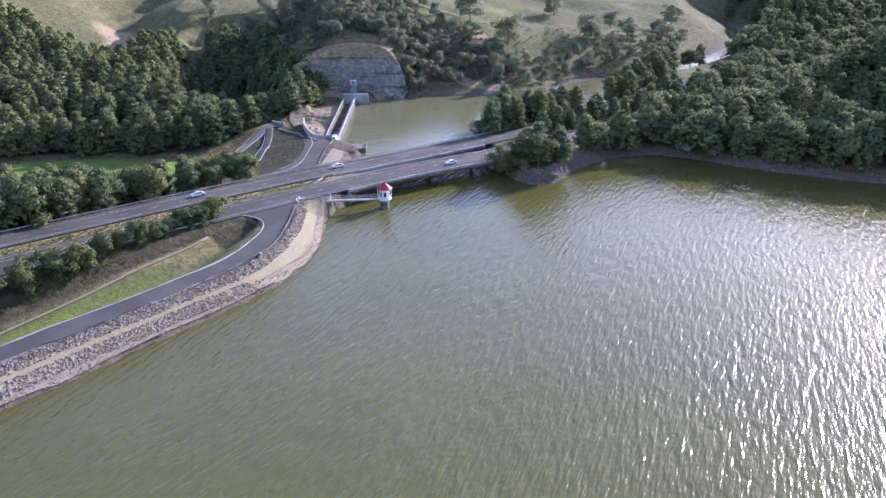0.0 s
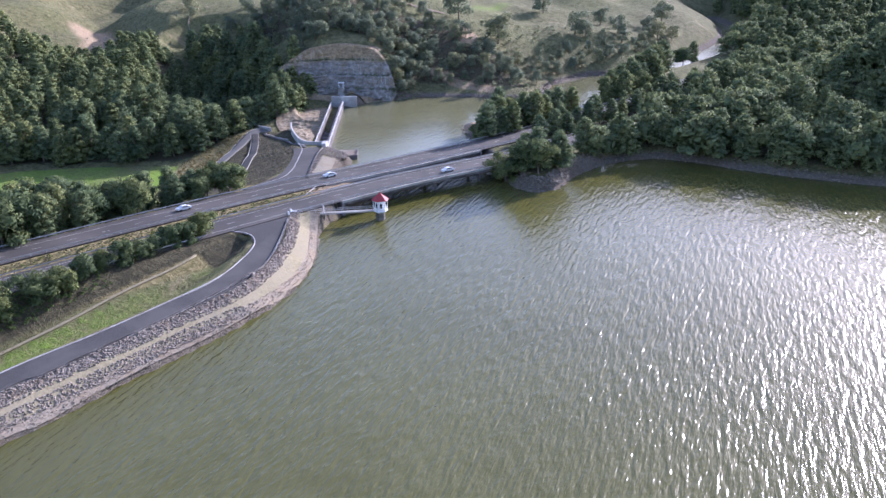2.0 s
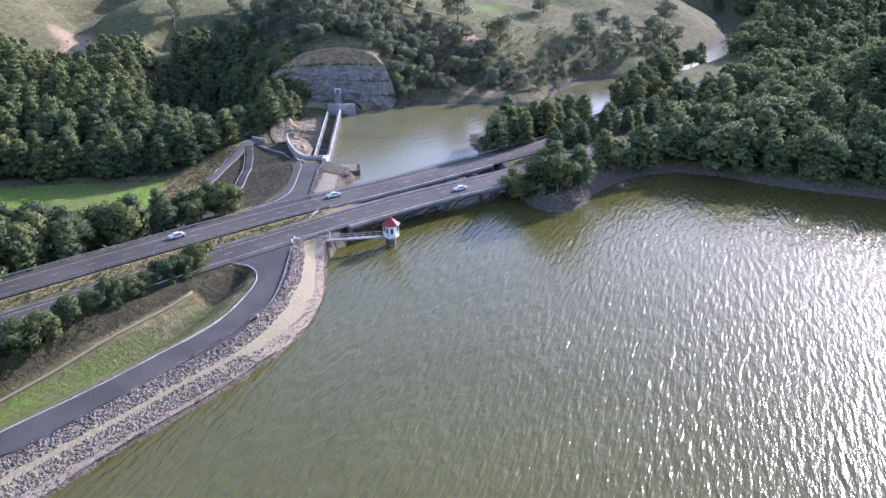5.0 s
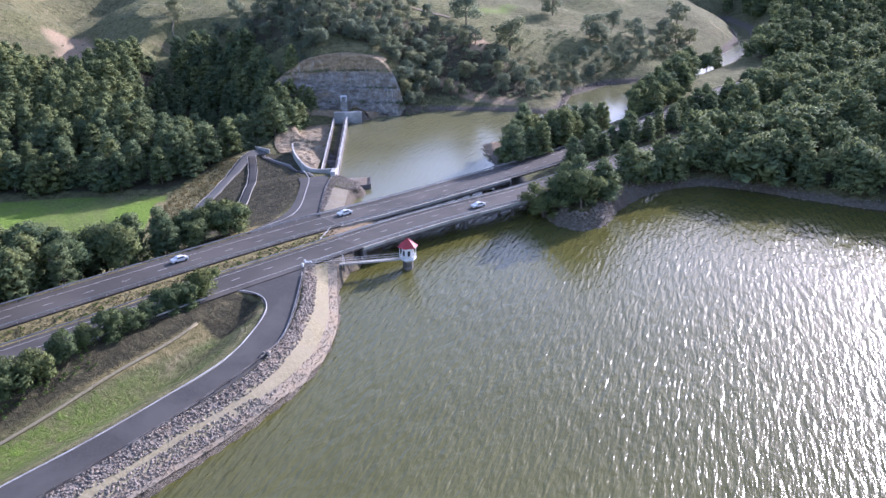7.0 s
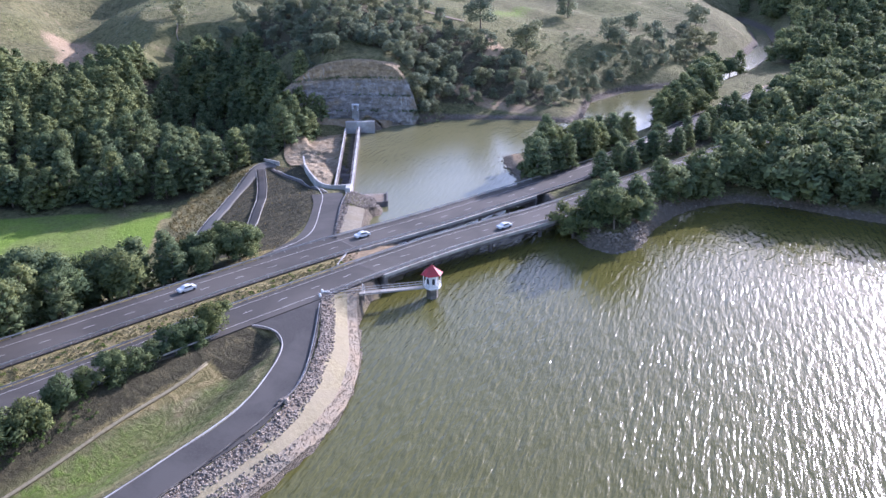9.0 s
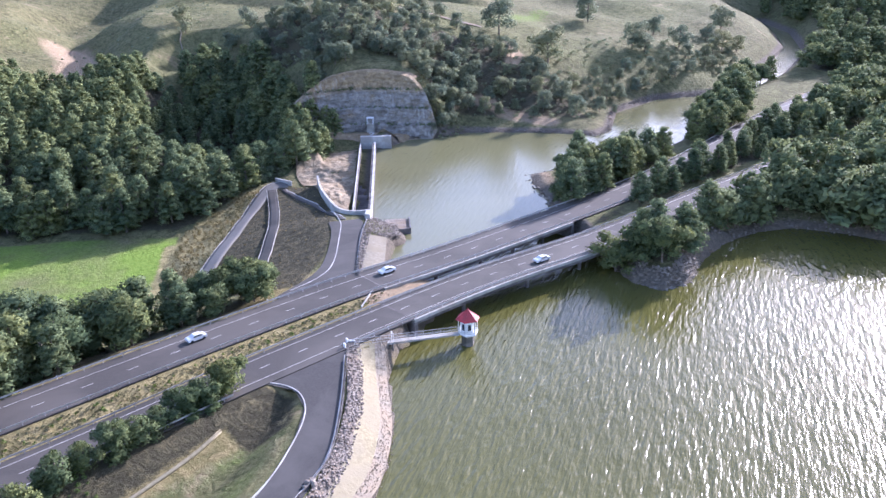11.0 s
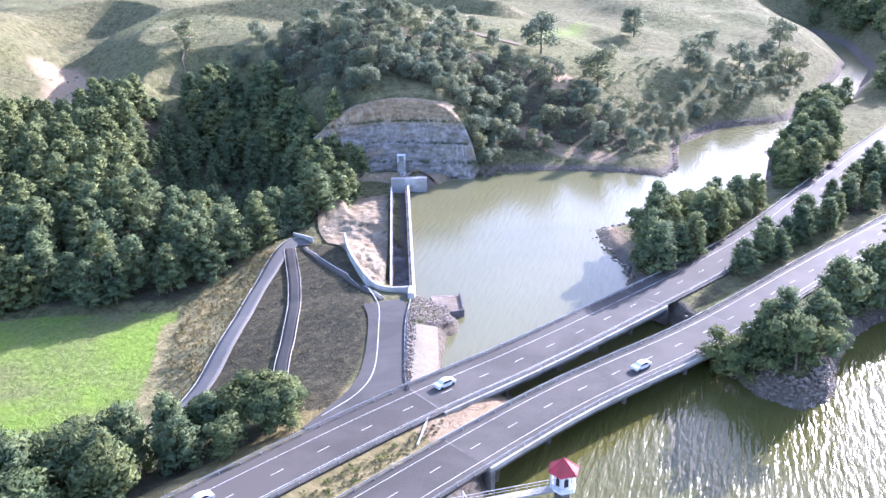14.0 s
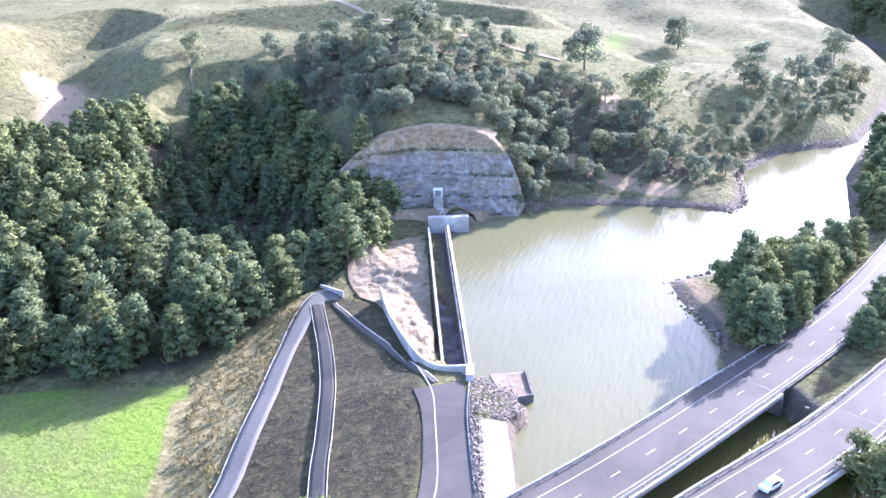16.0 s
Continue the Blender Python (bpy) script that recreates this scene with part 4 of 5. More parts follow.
structure("forecourt", mesh_of("forecourt", [(x, y, ROAD_Z - 0.19) for x, y in fore], [list(range(len(fore)))[::-1]], M_BLACKTOP), "dark asphalt forecourt joining the crest road to the carriageway", "road")
drain_line = smooth([(-150, 130), (-120, 182), (-115, 191), (-109, 202.5), (-102, 214.5), (-98.5, 222)])
structure("toe_drain", ribbon(drain_line, 0.24, -0.24, 0, M_SAND, "toe_drain", 3, True, 0.3, 0.3), "narrow tan drain along the grassy basin", "drain")


# ---- loose stones ----
def stone_mesh(seed):
    r = np.random.default_rng(seed)
    bm = bmesh.new()
    bmesh.ops.create_icosphere(bm, subdivisions=1, radius=1.0)
    sc = r.uniform(0.6, 1.15, 3) * np.array([1, 1, 0.72])
    for v in bm.verts:
        k = r.uniform(0.72, 1.12)
        v.co = Vector((v.co.x * sc[0] * k, v.co.y * sc[1] * k, v.co.z * sc[2] * k))
    return finish(bm, "stone", M_STONE)


STONES = [stone_mesh(100 + i) for i in range(7)]
STONE_V = [np.array([v.co[:] for v in me.vertices]) for me in STONES]
STONE_F = [np.array([p.vertices[:] for p in me.polygons]) for me in STONES]


def riprap(name, label, places, seed, own, lo=0.15, hi=0.34, mat=None):
    """A bank of dumped stones: the first ones are pieces of their own, the rest is one joined part."""
    r = np.random.default_rng(seed)
    e = thing(name, label, "riprap")
    gz = ground(np.array([p[0] for p in places]), np.array([p[1] for p in places]))
    verts, faces, base = [], [], 0
    for i, ((x, y), z) in enumerate(zip(places, gz)):
        k, s, a = r.integers(len(STONES)), r.uniform(lo, hi), r.uniform(0, 6.28)
        if i < own:
            part_of("stone", STONES[k], e, at=pose(x, y, z + 0.3 + s * 0.15, r.uniform(-25, 25), r.uniform(-25, 25), math.degrees(a)) @ Matrix.Scale(s, 4))
        else:
            v, c, q = STONE_V[k] * s, math.cos(a), math.sin(a)
            verts.append(np.stack([x + v[:, 0] * c - v[:, 1] * q, y + v[:, 0] * q + v[:, 1] * c, z + 0.3 + s * 0.15 + v[:, 2]], 1))
            faces.append(STONE_F[k] + base)
            base += len(v)
    if verts:
        rest = part_of("rubble", mesh_of("rubble", np.concatenate(verts), np.concatenate(faces), mat or M_STONE), e)
        rest["kind"] = "stuff"


def along(line, lo, hi, gap, r, keep=lambda x, y: True):
    d = dist_along(line)[-1]
    out = []
    for _ in range(int(d * abs(hi - lo) / gap ** 2)):
        x, y, _a = place_on(line, r.uniform(0, d), r.uniform(min(lo, hi), max(lo, hi)))
        if keep(x, y):
            out.append((x, y))
    return out


r_st = np.random.default_rng(11)
upper = along(BANK, -3.9, -6.9, 0.36, r_st)
riprap("upper_riprap", "band of grey dumped stones below the crest road", sorted(upper, key=lambda p: math.hypot(p[0] + 84, p[1] - 200)), 12, 150)
lower = along(BANK, -7.9, -10.7, 0.36, r_st, lambda x, y: y < 192 + r_st.normal() * 3)
riprap("lower_riprap", "band of dark grey dumped stones above the waterline", sorted(lower, key=lambda p: math.hypot(p[0] + 84, p[1] - 190)), 13, 150)
edge = along(SHORE, -0.3, 2.3, 0.42, r_st)
riprap("shore_stones", "scattered pale stones at the water's edge", edge, 14, 0, 0.06, 0.17, M_GRAVEL)
riprap("white_boulders", "small heap of pale boulders beside the kerb", [(-78.6, 206.3), (-78.0, 207.2), (-77.6, 206.0), (-78.9, 205.2)], 15, 4, 0.6, 0.9, M_PALE)


# ---- guard rails ----
def guardrail(label, line, off, s0, s1, z=ROAD_Z, group="guard rails along the carriageways", gap=4.0, mat=None, post=None):
    e = thing("guard_rail", label, "guard rail", group)
    cut = np.arange(s0, s1, 2.0)
    pts = np.array([place_on(line, s, off)[:2] for s in cut])
    prof = [(-0.04, 0.52), (0.03, 0.60), (-0.04, 0.68), (0.03, 0.76), (-0.04, 0.84), (-0.09, 0.84), (-0.09, 0.52)]
    verts, faces, n, k = [], [], len(pts), len(prof)
    for o, h in prof:
        b = beside(pts, o)
        verts += [(x, y, z + h) for x, y in b]
    for j in range(k):
        for i in range(n - 1):
            j2 = (j + 1) % k
            faces.append((j * n + i, j * n + i + 1, j2 * n + i + 1, j2 * n + i))
    part_of("rail", mesh_of("rail", verts, faces, mat or M_STEEL), e)
    for s in np.arange(s0, s1, gap):
        x, y, a = place_on(line, s, off)
        part_of("post", post or POST, e, at=pose(x, y, z, 0, 0, math.degrees(a)))


bm = bmesh.new()
box(bm, -0.06, 0.06, -0.09, 0.09, -0.5, 0.86)
POST = finish(bm, "post", M_STEEL)
bm = bmesh.new()
box(bm, -0.06, 0.06, -0.09, 0.09, -0.5, 0.86)
DARK_POST = finish(bm, "post", M_DARKCON)
sa, sb = s_near(LINE_A, -175, 145), s_near(LINE_A, 60, 411)
ta, tb = s_near(LINE_B, -185, 163), s_near(LINE_B, 75, 490)
guardrail("galvanised steel guard rail on posts beside the asphalt", LINE_A, 5.1, sa, sb)
guardrail("galvanised steel guard rail on posts beside the asphalt", LINE_A, -5.7, s_near(LINE_A, -83, 258), sb)
guardrail("galvanised steel guard rail on posts beside the asphalt", LINE_A, -5.7, sa, s_near(LINE_A, -104, 233))
guardrail("galvanised steel guard rail on posts beside the asphalt", LINE_B, 6.3, ta, tb)
guardrail("galvanised steel guard rail on posts beside the asphalt", LINE_B, -5.1, ta, tb)
guardrail("dark low guard rail above the stone bank", OUTER, -0.5, 40, dist_along(OUTER)[-1] - 1, ROAD_Z - 0.3, mat=M_DARKCON, post=DARK_POST)


# ---- bridges ----
def bridge(label, line, s0, s1, left, right, piers):
    e = thing("road_bridge", label, "bridge", "twin road bridges")
    cut = np.array([place_on(line, s)[:2] for s in np.linspace(s0, s1, 16)])
    part_of("deck", ribbon(cut, left + 0.45, right - 0.45, ROAD_Z - 0.27, M_CONCRETE, "deck", 2, thick=0.35), e)
    # girders, crossheads, columns and abutments are darker concrete than the deck
    for o in np.linspace(left - 0.2, right + 0.2, 5):
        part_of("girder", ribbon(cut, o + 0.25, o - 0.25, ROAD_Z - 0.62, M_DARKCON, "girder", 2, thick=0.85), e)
    for o in (left + 0.25, right - 0.25):
        part_of("kerb", ribbon(cut, o + 0.22, o - 0.22, ROAD_Z + 0.18, M_CONCRETE, "kerb", 2, thick=0.5), e)
    part_of("deck_surface", ribbon(cut, left - 0.35, right + 0.35, ROAD_Z + 0.006, M_DECK, "deck_surface"), e, "pale worn bridge surfacing")
    for s in (s0 + 0.2, s1 - 0.2):
        x, y, a = place_on(line, s, (left + right) / 2)
        bm = bmesh.new()
        box(bm, -0.12, 0.12, -(left - right) / 2 + 0.4, (left - right) / 2 - 0.4, ROAD_Z - 0.1, ROAD_Z + 0.009)
        part_of("expansion_joint", finish(bm, "expansion_joint", M_DARKCON), e, at=pose(x, y, 0, 0, 0, math.degrees(a)))
    for px, py in piers:
        s = s_near(line, px, py)
        x, y, a = place_on(line, s, (left + right) / 2)
        half = (left - right) / 2
        m = pose(x, y, 0, 0, 0, math.degrees(a))
        bm = bmesh.new()
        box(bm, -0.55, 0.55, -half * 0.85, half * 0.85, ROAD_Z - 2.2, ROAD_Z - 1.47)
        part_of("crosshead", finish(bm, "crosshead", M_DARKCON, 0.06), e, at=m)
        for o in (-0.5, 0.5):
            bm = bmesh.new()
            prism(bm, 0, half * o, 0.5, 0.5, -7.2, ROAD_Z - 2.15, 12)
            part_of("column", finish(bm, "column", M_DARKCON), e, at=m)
    for s, d in ((s0, -1), (s1, 1)):
        x, y, a = place_on(line, s, (left + right) / 2)
        bm = bmesh.new()
        half = (left - right) / 2
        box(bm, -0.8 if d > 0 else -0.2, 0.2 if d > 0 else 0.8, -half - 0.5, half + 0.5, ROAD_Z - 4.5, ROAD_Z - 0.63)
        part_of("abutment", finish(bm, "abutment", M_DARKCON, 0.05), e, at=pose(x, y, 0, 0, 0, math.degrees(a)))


bridge("concrete beam bridge carrying the near carriageway over water", LINE_A, s_near(LINE_A, -74, 268), s_near(LINE_A, -22, 321), 5.4, -6.0, [(-63, 281), (-48, 296), (-35, 309)])
bridge("concrete beam bridge carrying the far carriageway over water", LINE_B, s_near(LINE_B, -82, 285), s_near(LINE_B, -37, 333), 6.6, -5.4, [(-70, 297), (-60, 307), (-51, 317), (-43, 326)])
bm = bmesh.new()
box(bm, -0.05, 0.05, -0.03, 0.03, -0.4, 1.0)
box(bm, -0.052, -0.05, -0.028, 0.028, 0.78, 0.9)
GUIDE = finish(bm, "shaft", M_WHITE)
for s in np.arange(s_near(LINE_B, -175, 175), s_near(LINE_B, -90, 277), 24.0):
    x, y, a = place_on(LINE_B, s, 7.2)
    post = thing("guide_post", "white roadside guide post in the gravel shoulder", "guide post", "guide posts", at=(x, y, ROAD_Z - 0.35))
    part_of("shaft", GUIDE, post, at=pose(0, 0, 0, 0, 0, math.degrees(a)))
bm = bmesh.new()
beam(bm, (-81.6, 279.0, ROAD_Z - 0.1), (-82.4, 270.4, ROAD_Z - 0.15), 0.3, 0.3)
structure("median_drain", finish(bm, "median_drain", M_PALE), "pale concrete drain across the median", "drain")


# ---- intake tower and its footbridge ----
def intake_tower(x, y):
    e = thing("intake_tower", "white hexagonal valve tower with a red roof standing in water", "tower", at=(x, y, 0))
    t = 0.35

    def ring(name, r0, r1, z0, z1, mat, sides=6, label=""):
        bm = bmesh.new()
        prism(bm, 0, 0, r0, r1, z0, z1, sides, t)
        return part_of(name, finish(bm, name, mat, 0.03), e, label)

    ring("shaft", 1.45, 1.45, -7, 2.75, M_SHAFT, 6, "weathered grey-brown masonry shaft")
    ring("corbel", 1.45, 2.1, 2.3, 2.85, M_WHITE)
    ring("platform", 2.3, 2.3, 2.85, 3.1, M_WHITE)
    walls = ring("walls", 1.6, 1.6, 3.1, 6.05, M_WHITE)
    for i in range(6):
        a = t + math.pi / 6 + i * math.pi / 3
        d = 1.6 * math.cos(math.pi / 6)
        w = bmesh.new()
        arch = [(-0.36, 0.0), (0.36, 0.0), (0.36, 1.25)] + [(0.36 * math.cos(q), 1.25 + 0.36 * math.sin(q)) for q in np.linspace(0.3, 2.84, 6)] + [(-0.36, 1.25)]
        f = [[w.verts.new((o, px, pz)) for px, pz in arch] for o in (-0.05, 0.03)]
        w.faces.new(f[1])
        w.faces.new(f[0][::-1])
        for j in range(len(arch)):
            w.faces.new((f[0][j], f[0][(j + 1) % len(arch)], f[1][(j + 1) % len(arch)], f[1][j]))
        part_of("window", finish(w, "window", M_DARK), walls, "dark arched opening", at=pose(d * math.cos(a), d * math.sin(a), 3.75, 0, 0, math.degrees(a)))
        b = t + i * math.pi / 3
        bm = bmesh.new()
        prism(bm, 2.12 * math.cos(b), 2.12 * math.sin(b), 0.09, 0.09, 3.1, 6.15, 8)
        part_of("column", finish(bm, "column", M_WHITE), e)
        c = t + (i + 1) * math.pi / 3
        bm = bmesh.new()
        for z in (3.55, 4.05):
            beam(bm, (2.12 * math.cos(b), 2.12 * math.sin(b), z), (2.12 * math.cos(c), 2.12 * math.sin(c), z), 0.07, 0.07)
        for q in (0.25, 0.5, 0.75):
            p = Vector((2.12 * math.cos(b), 2.12 * math.sin(b), 3.1)).lerp(Vector((2.12 * math.cos(c), 2.12 * math.sin(c), 3.1)), q)
            beam(bm, p, p + Vector((0, 0, 0.95)), 0.05, 0.05)
        beam(bm, (2.12 * math.cos(b), 2.12 * math.sin(b), 3.3), (2.12 * math.cos(c), 2.12 * math.sin(c), 3.3), 0.05, 0.42)
        part_of("balustrade", finish(bm, "balustrade", M_WHITE), e)
    ring("cornice", 2.4, 2.4, 6.05, 6.25, M_WHITE)
    roof = ring("roof", 2.75, 0.12, 6.25, 8.35, M_RED, 6, "faded red hipped metal roof")
    bm = bmesh.new()
    for i in range(6):
        a = t + i * math.pi / 3
        beam(bm, (2.75 * math.cos(a), 2.75 * math.sin(a), 6.27), (0.1 * math.cos(a), 0.1 * math.sin(a), 8.38), 0.14, 0.08)
    part_of("hip_ridge", finish(bm, "hip_ridge", M_RED), roof)
    bm = bmesh.new()
    prism(bm, 0, 0, 0.14, 0.05, 8.3, 8.75, 8)
    part_of("finial", finish(bm, "finial", M_RED), roof)


intake_tower(-57.7, 263.5)


def footbridge(a, b):
    e = thing("footbridge", "slender steel footbridge with open railings to the tower", "footbridge")
    a, b = Vector(a), Vector(b)
    d = (b - a)
    side = Vector((-d.y, d.x, 0)).normalized() * 0.75
    bm = bmesh.new()
    beam(bm, a, b, 1.4, 0.08)
    part_of("walkway", finish(bm, "walkway", M_CONCRETE), e)
    for sgn in (-1, 1):
        o = side * sgn
        bm = bmesh.new()
        beam(bm, a + o + Vector((0, 0, 1.1)), b + o + Vector((0, 0, 1.1)), 0.08, 0.08)
        beam(bm, a + o + Vector((0, 0, 0.55)), b + o + Vector((0, 0, 0.55)), 0.05, 0.05)
        part_of("handrail", finish(bm, "handrail", M_STEEL), e)
        bm = bmesh.new()
        beam(bm, a + o + Vector((0, 0, -0.3)), b + o + Vector((0, 0, -0.12)), 0.08, 0.22)
        part_of("side_beam", finish(bm, "side_beam", M_STEEL), e)
        n = 12
        for i in range(n + 1):
            p = a + d * (i / n) + o
            bm = bmesh.new()
            beam(bm, p, p + Vector((0, 0, 1.12)), 0.07, 0.07)
            part_of("baluster", finish(bm, "baluster", M_STEEL), e)
    p = a + d * 0.36
    bm = bmesh.new()
    for sgn in (-1, 1):
        beam(bm, p + side * sgn, p + side * sgn + Vector((0, 0, 2.0)), 0.1, 0.1)
    beam(bm, p - side + Vector((0, 0, 2.0)), p + side + Vector((0, 0, 2.0)), 0.1, 0.1)
    part_of("gate_frame", finish(bm, "gate_frame", M_WHITE), e)
    for q in (0.30, 0.36):
        bm = bmesh.new()
        p = a + d * q
        prism(bm, p.x, p.y, 0.22, 0.22, -5, p.z - 0.1, 8)
        part_of("pile", finish(bm, "pile", M_DARKCON), e)


footbridge((-80.6, 252.6, 4.55), (-59.6, 262.6, 3.15))
e = thing("bridge_abutment", "white concrete block with posts at the footbridge end", "abutment", at=(-81.4, 252.2, 4.4))
for x0, x1, y0, y1, z1 in ((-1.0, 0.9, -1.4, 1.3, 0.25), (-0.95, -0.55, -1.35, -0.95, 1.5), (-0.95, -0.55, 0.85, 1.25, 1.5), (-0.9, 0.85, 1.3, 1.6, 0.9)):
    bm = bmesh.new()
    box(bm, x0, x1, y0, y1, -1.2, z1)
    part_of("block", finish(bm, "block", M_WHITE, 0.04), e)


# ---- spillway ----
def wall_along(name, line, thick, top, base, mat, parent, label=""):
    """A standing wall along plan points; top and base are heights from start to end."""
    n = len(line)
    l, r = beside(line, thick / 2), beside(line, -thick / 2)
    zt, zb = np.linspace(*top, n), np.linspace(*base, n)
    verts = [(*l[i], zt[i]) for i in range(n)] + [(*r[i], zt[i]) for i in range(n)] + [(*l[i], zb[i]) for i in range(n)] + [(*r[i], zb[i]) for i in range(n)]
    faces = []
    for i in range(n - 1):
        faces += [(n + i, n + i + 1, i + 1, i), (i, i + 1, 2 * n + i + 1, 2 * n + i), (3 * n + i, 3 * n + i + 1, n + i + 1, n + i), (2 * n + i, 2 * n + i + 1, 3 * n + i + 1, 3 * n + i)]
    faces += [(0, 2 * n, 3 * n, n), (n - 1, 2 * n - 1, 4 * n - 1, 3 * n - 1)]
    return part_of(name, mesh_of(name, verts, faces, mat), parent, label)


spill = thing("spillway", "long concrete side-channel spillway with a curved wing wall", "spillway")
weir = np.array([(-91.6, 333.5), (-106.0, 421.0)])
weir = np.stack([np.linspace(weir[0, i], weir[1, i], 12) for i in (0, 1)], 1)
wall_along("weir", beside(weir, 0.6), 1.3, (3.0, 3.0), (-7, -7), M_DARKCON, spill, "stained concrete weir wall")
wall_along("weir_cap", beside(weir, 0.25), 0.7, (3.25, 3.25), (3.0, 3.0), M_PALE, spill, "pale concrete cap")
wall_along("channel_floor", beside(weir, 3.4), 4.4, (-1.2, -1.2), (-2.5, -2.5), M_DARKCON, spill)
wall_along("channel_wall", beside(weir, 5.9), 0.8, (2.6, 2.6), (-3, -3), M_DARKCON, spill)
wall_along("channel_cap", beside(weir, 5.9), 0.45, (2.8, 2.8), (2.6, 2.6), M_PALE, spill)
wing = smooth([(-92.5, 333.6), (-98, 333.4), (-102, 336.4), (-105.5, 342.5), (-109.5, 351), (-114, 362), (-118, 375)], 1.5)
wall_along("wing_wall", wing, 0.6, (5.9, 3.4), (-1, -3), M_PALE, spill, "curved pale concrete wing wall")
for name, cx, cy, hx, hy, z0, z1, turn in (("abutment_block", -92.2, 331.6, 0.8, 2.2, 0, 6.0, 5), ("end_pier", -106.3, 423.5, 6.0, 1.1, -3, 4.9, 10)):
    bm = bmesh.new()
    box(bm, -hx, hx, -hy, hy, z0, z1)
    part_of(name, finish(bm, name, M_PALE, 0.08), spill, at=pose(cx, cy, 0, 0, 0, turn))
small = np.array([(-136, 384.5), (-129, 380.5)])
end_wall = thing("retaining_wall", "short pale concrete retaining wall at the road end", "wall")
wall_along("wall_panel", small, 0.4, (-0.6, -0.6), (-8, -8), M_PALE, end_wall)
rock_a = smooth([(-100.2, 339.5), (-103.2, 360), (-107.2, 385), (-111, 408), (-113, 419)], 1.0)
rock_b = smooth([(-104.2, 341), (-110, 353), (-118.5, 371), (-129, 388), (-133, 408)], 1.0)
structure("bedrock", loft("bedrock", rock_a, rock_b, 34, M_WHITEROCK, 0.35, 0.6, 9), "pale weathered bedrock beside the spillway channel", "rock")
ledge_a = smooth([(-126, 424), (-114, 429), (-102, 430), (-96, 433), (-88, 438)], 1.0)
ledge_b = smooth([(-126, 431), (-114, 436), (-102, 436.5), (-94, 437.5), (-87, 440)], 1.0)
structure("rock_ledge", loft("rock_ledge", ledge_a, ledge_b, 9, M_WHITEROCK, 0.5, 0.8, 5, smooth_faces=False), "pale rock ledge below the cutting", "rock")


def cutting():
    """The quarried rock face behind the spillway, with three dark benches."""
    toe = smooth([(-139, 427.5), (-130, 434), (-115, 438.8), (-100, 438.8), (-86, 438.3)], 0.7)
    top = smooth([(-140.5, 433, 15.5), (-131, 445, 22.5), (-119, 452, 25.0), (-106, 453, 24.8), (-95, 450, 22.0), (-88.5, 445.5, 14.0), (-84, 441, 3.0)], 0.7)
    n, rows = len(toe), 60
    top = np.stack([np.interp(np.linspace(0, 1, n), np.linspace(0, 1, len(top)), top[:, i]) for i in range(3)], 1)
    foot = ground(toe[:, 0], toe[:, 1]) - 0.4
    levels = (5.4, 11.4, 18.2)

    def lean(z):
        return z + 1.7 * sum(math.tanh((z - b) * 3.5) for b in levels)

    verts, benches = [], []
    for k in range(rows + 1):
        f = min(k / (rows - 1), 1.0)
        for i in range(n):
            u = i / (n - 1)
            z = foot[i] + (top[i, 2] - foot[i]) * f
            back = (lean(z) - lean(foot[i])) / max(lean(top[i, 2]) - lean(foot[i]), 0.5)
            if k == rows:
                back, z = 1.35 if u < 0.7 else 1.1, top[i, 2] + 0.15
            x, y = toe[i] + (top[i, :2] - toe[i]) * back
            q = noise.fractal(Vector((x * 0.25, y * 0.12, z * 0.3)), 0.8, 2.1, 5)
            crack = 0.35 * max(0.0, 1 - 9 * abs(noise.noise(Vector((x * 0.18, 3.0, z * 0.06)))))
            ledge = 0.22 * abs(math.sin(z * 1.9 + 1.5 * math.sin(u * 11)))
            edge = min(1.0, 8 * u, 8 * (1 - u))
            verts.append((x, y - (0.75 * q + ledge - crack) * edge - 0.6, z + 0.15 * q))
            if k < rows and any(abs(z - b) < 0.22 for b in levels) and 0.03 < u < 0.97:
                benches.append((x, y - 0.7, z + 0.15))
    faces = [(r * n + i, r * n + i + 1, (r + 1) * n + i + 1, (r + 1) * n + i) for r in range(rows) for i in range(n - 1)]
    return mesh_of("cutting", verts, faces, M_ROCK), benches


face_mesh, BENCHES = cutting()
structure("cutting", face_mesh, "benched grey and ochre rock cutting", "cliff")
shelter = thing("gauge_shelter", "small white steel shelter on a concrete pad", "shelter", at=(-110.9, 437.2, 6.2))
bm = bmesh.new()
box(bm, -1.35, 1.35, -1.1, 1.1, -5.5, 0.3)
part_of("pad", finish(bm, "pad", M_CONCRETE, 0.05), shelter)
for sx in (-1.2, 1.2):
    for sy in (-1.0, 1.0):
        bm = bmesh.new()
        beam(bm, (sx, sy, 0.2), (sx, sy, 2.6), 0.16, 0.16)
        part_of("post", finish(bm, "post", M_WHITE), shelter)
bm = bmesh.new()
box(bm, -1.45, 1.45, -1.2, 1.2, 2.55, 2.8)
part_of("roof", finish(bm, "roof", M_WHITE, 0.03), shelter)
chute = smooth([(-110.6, 437.2), (-109.5, 432), (-108, 425)], 1.5)
structure("chute", ribbon(chute, 1.1, -1.1, 0, M_PALE, "chute", 3, True, 0.6, 0.5), "pale concrete chute below the shelter", "chute")

# service roads on the downstream batter
R1 = smooth([(-137, 285), (-134.3, 302), (-134.6, 315), (-135.6, 333), (-137.4, 356), (-137, 371), (-135, 379), (-130.5, 381)], 1.5)
R2 = smooth([(-113, 288), (-116.7, 305), (-118.6, 317), (-122, 334), (-127, 352), (-132.6, 369), (-135, 376)], 1.5)
R3 = smooth([(-131, 377), (-117.5, 355), (-105.5, 337), (-99, 328)], 1.5)
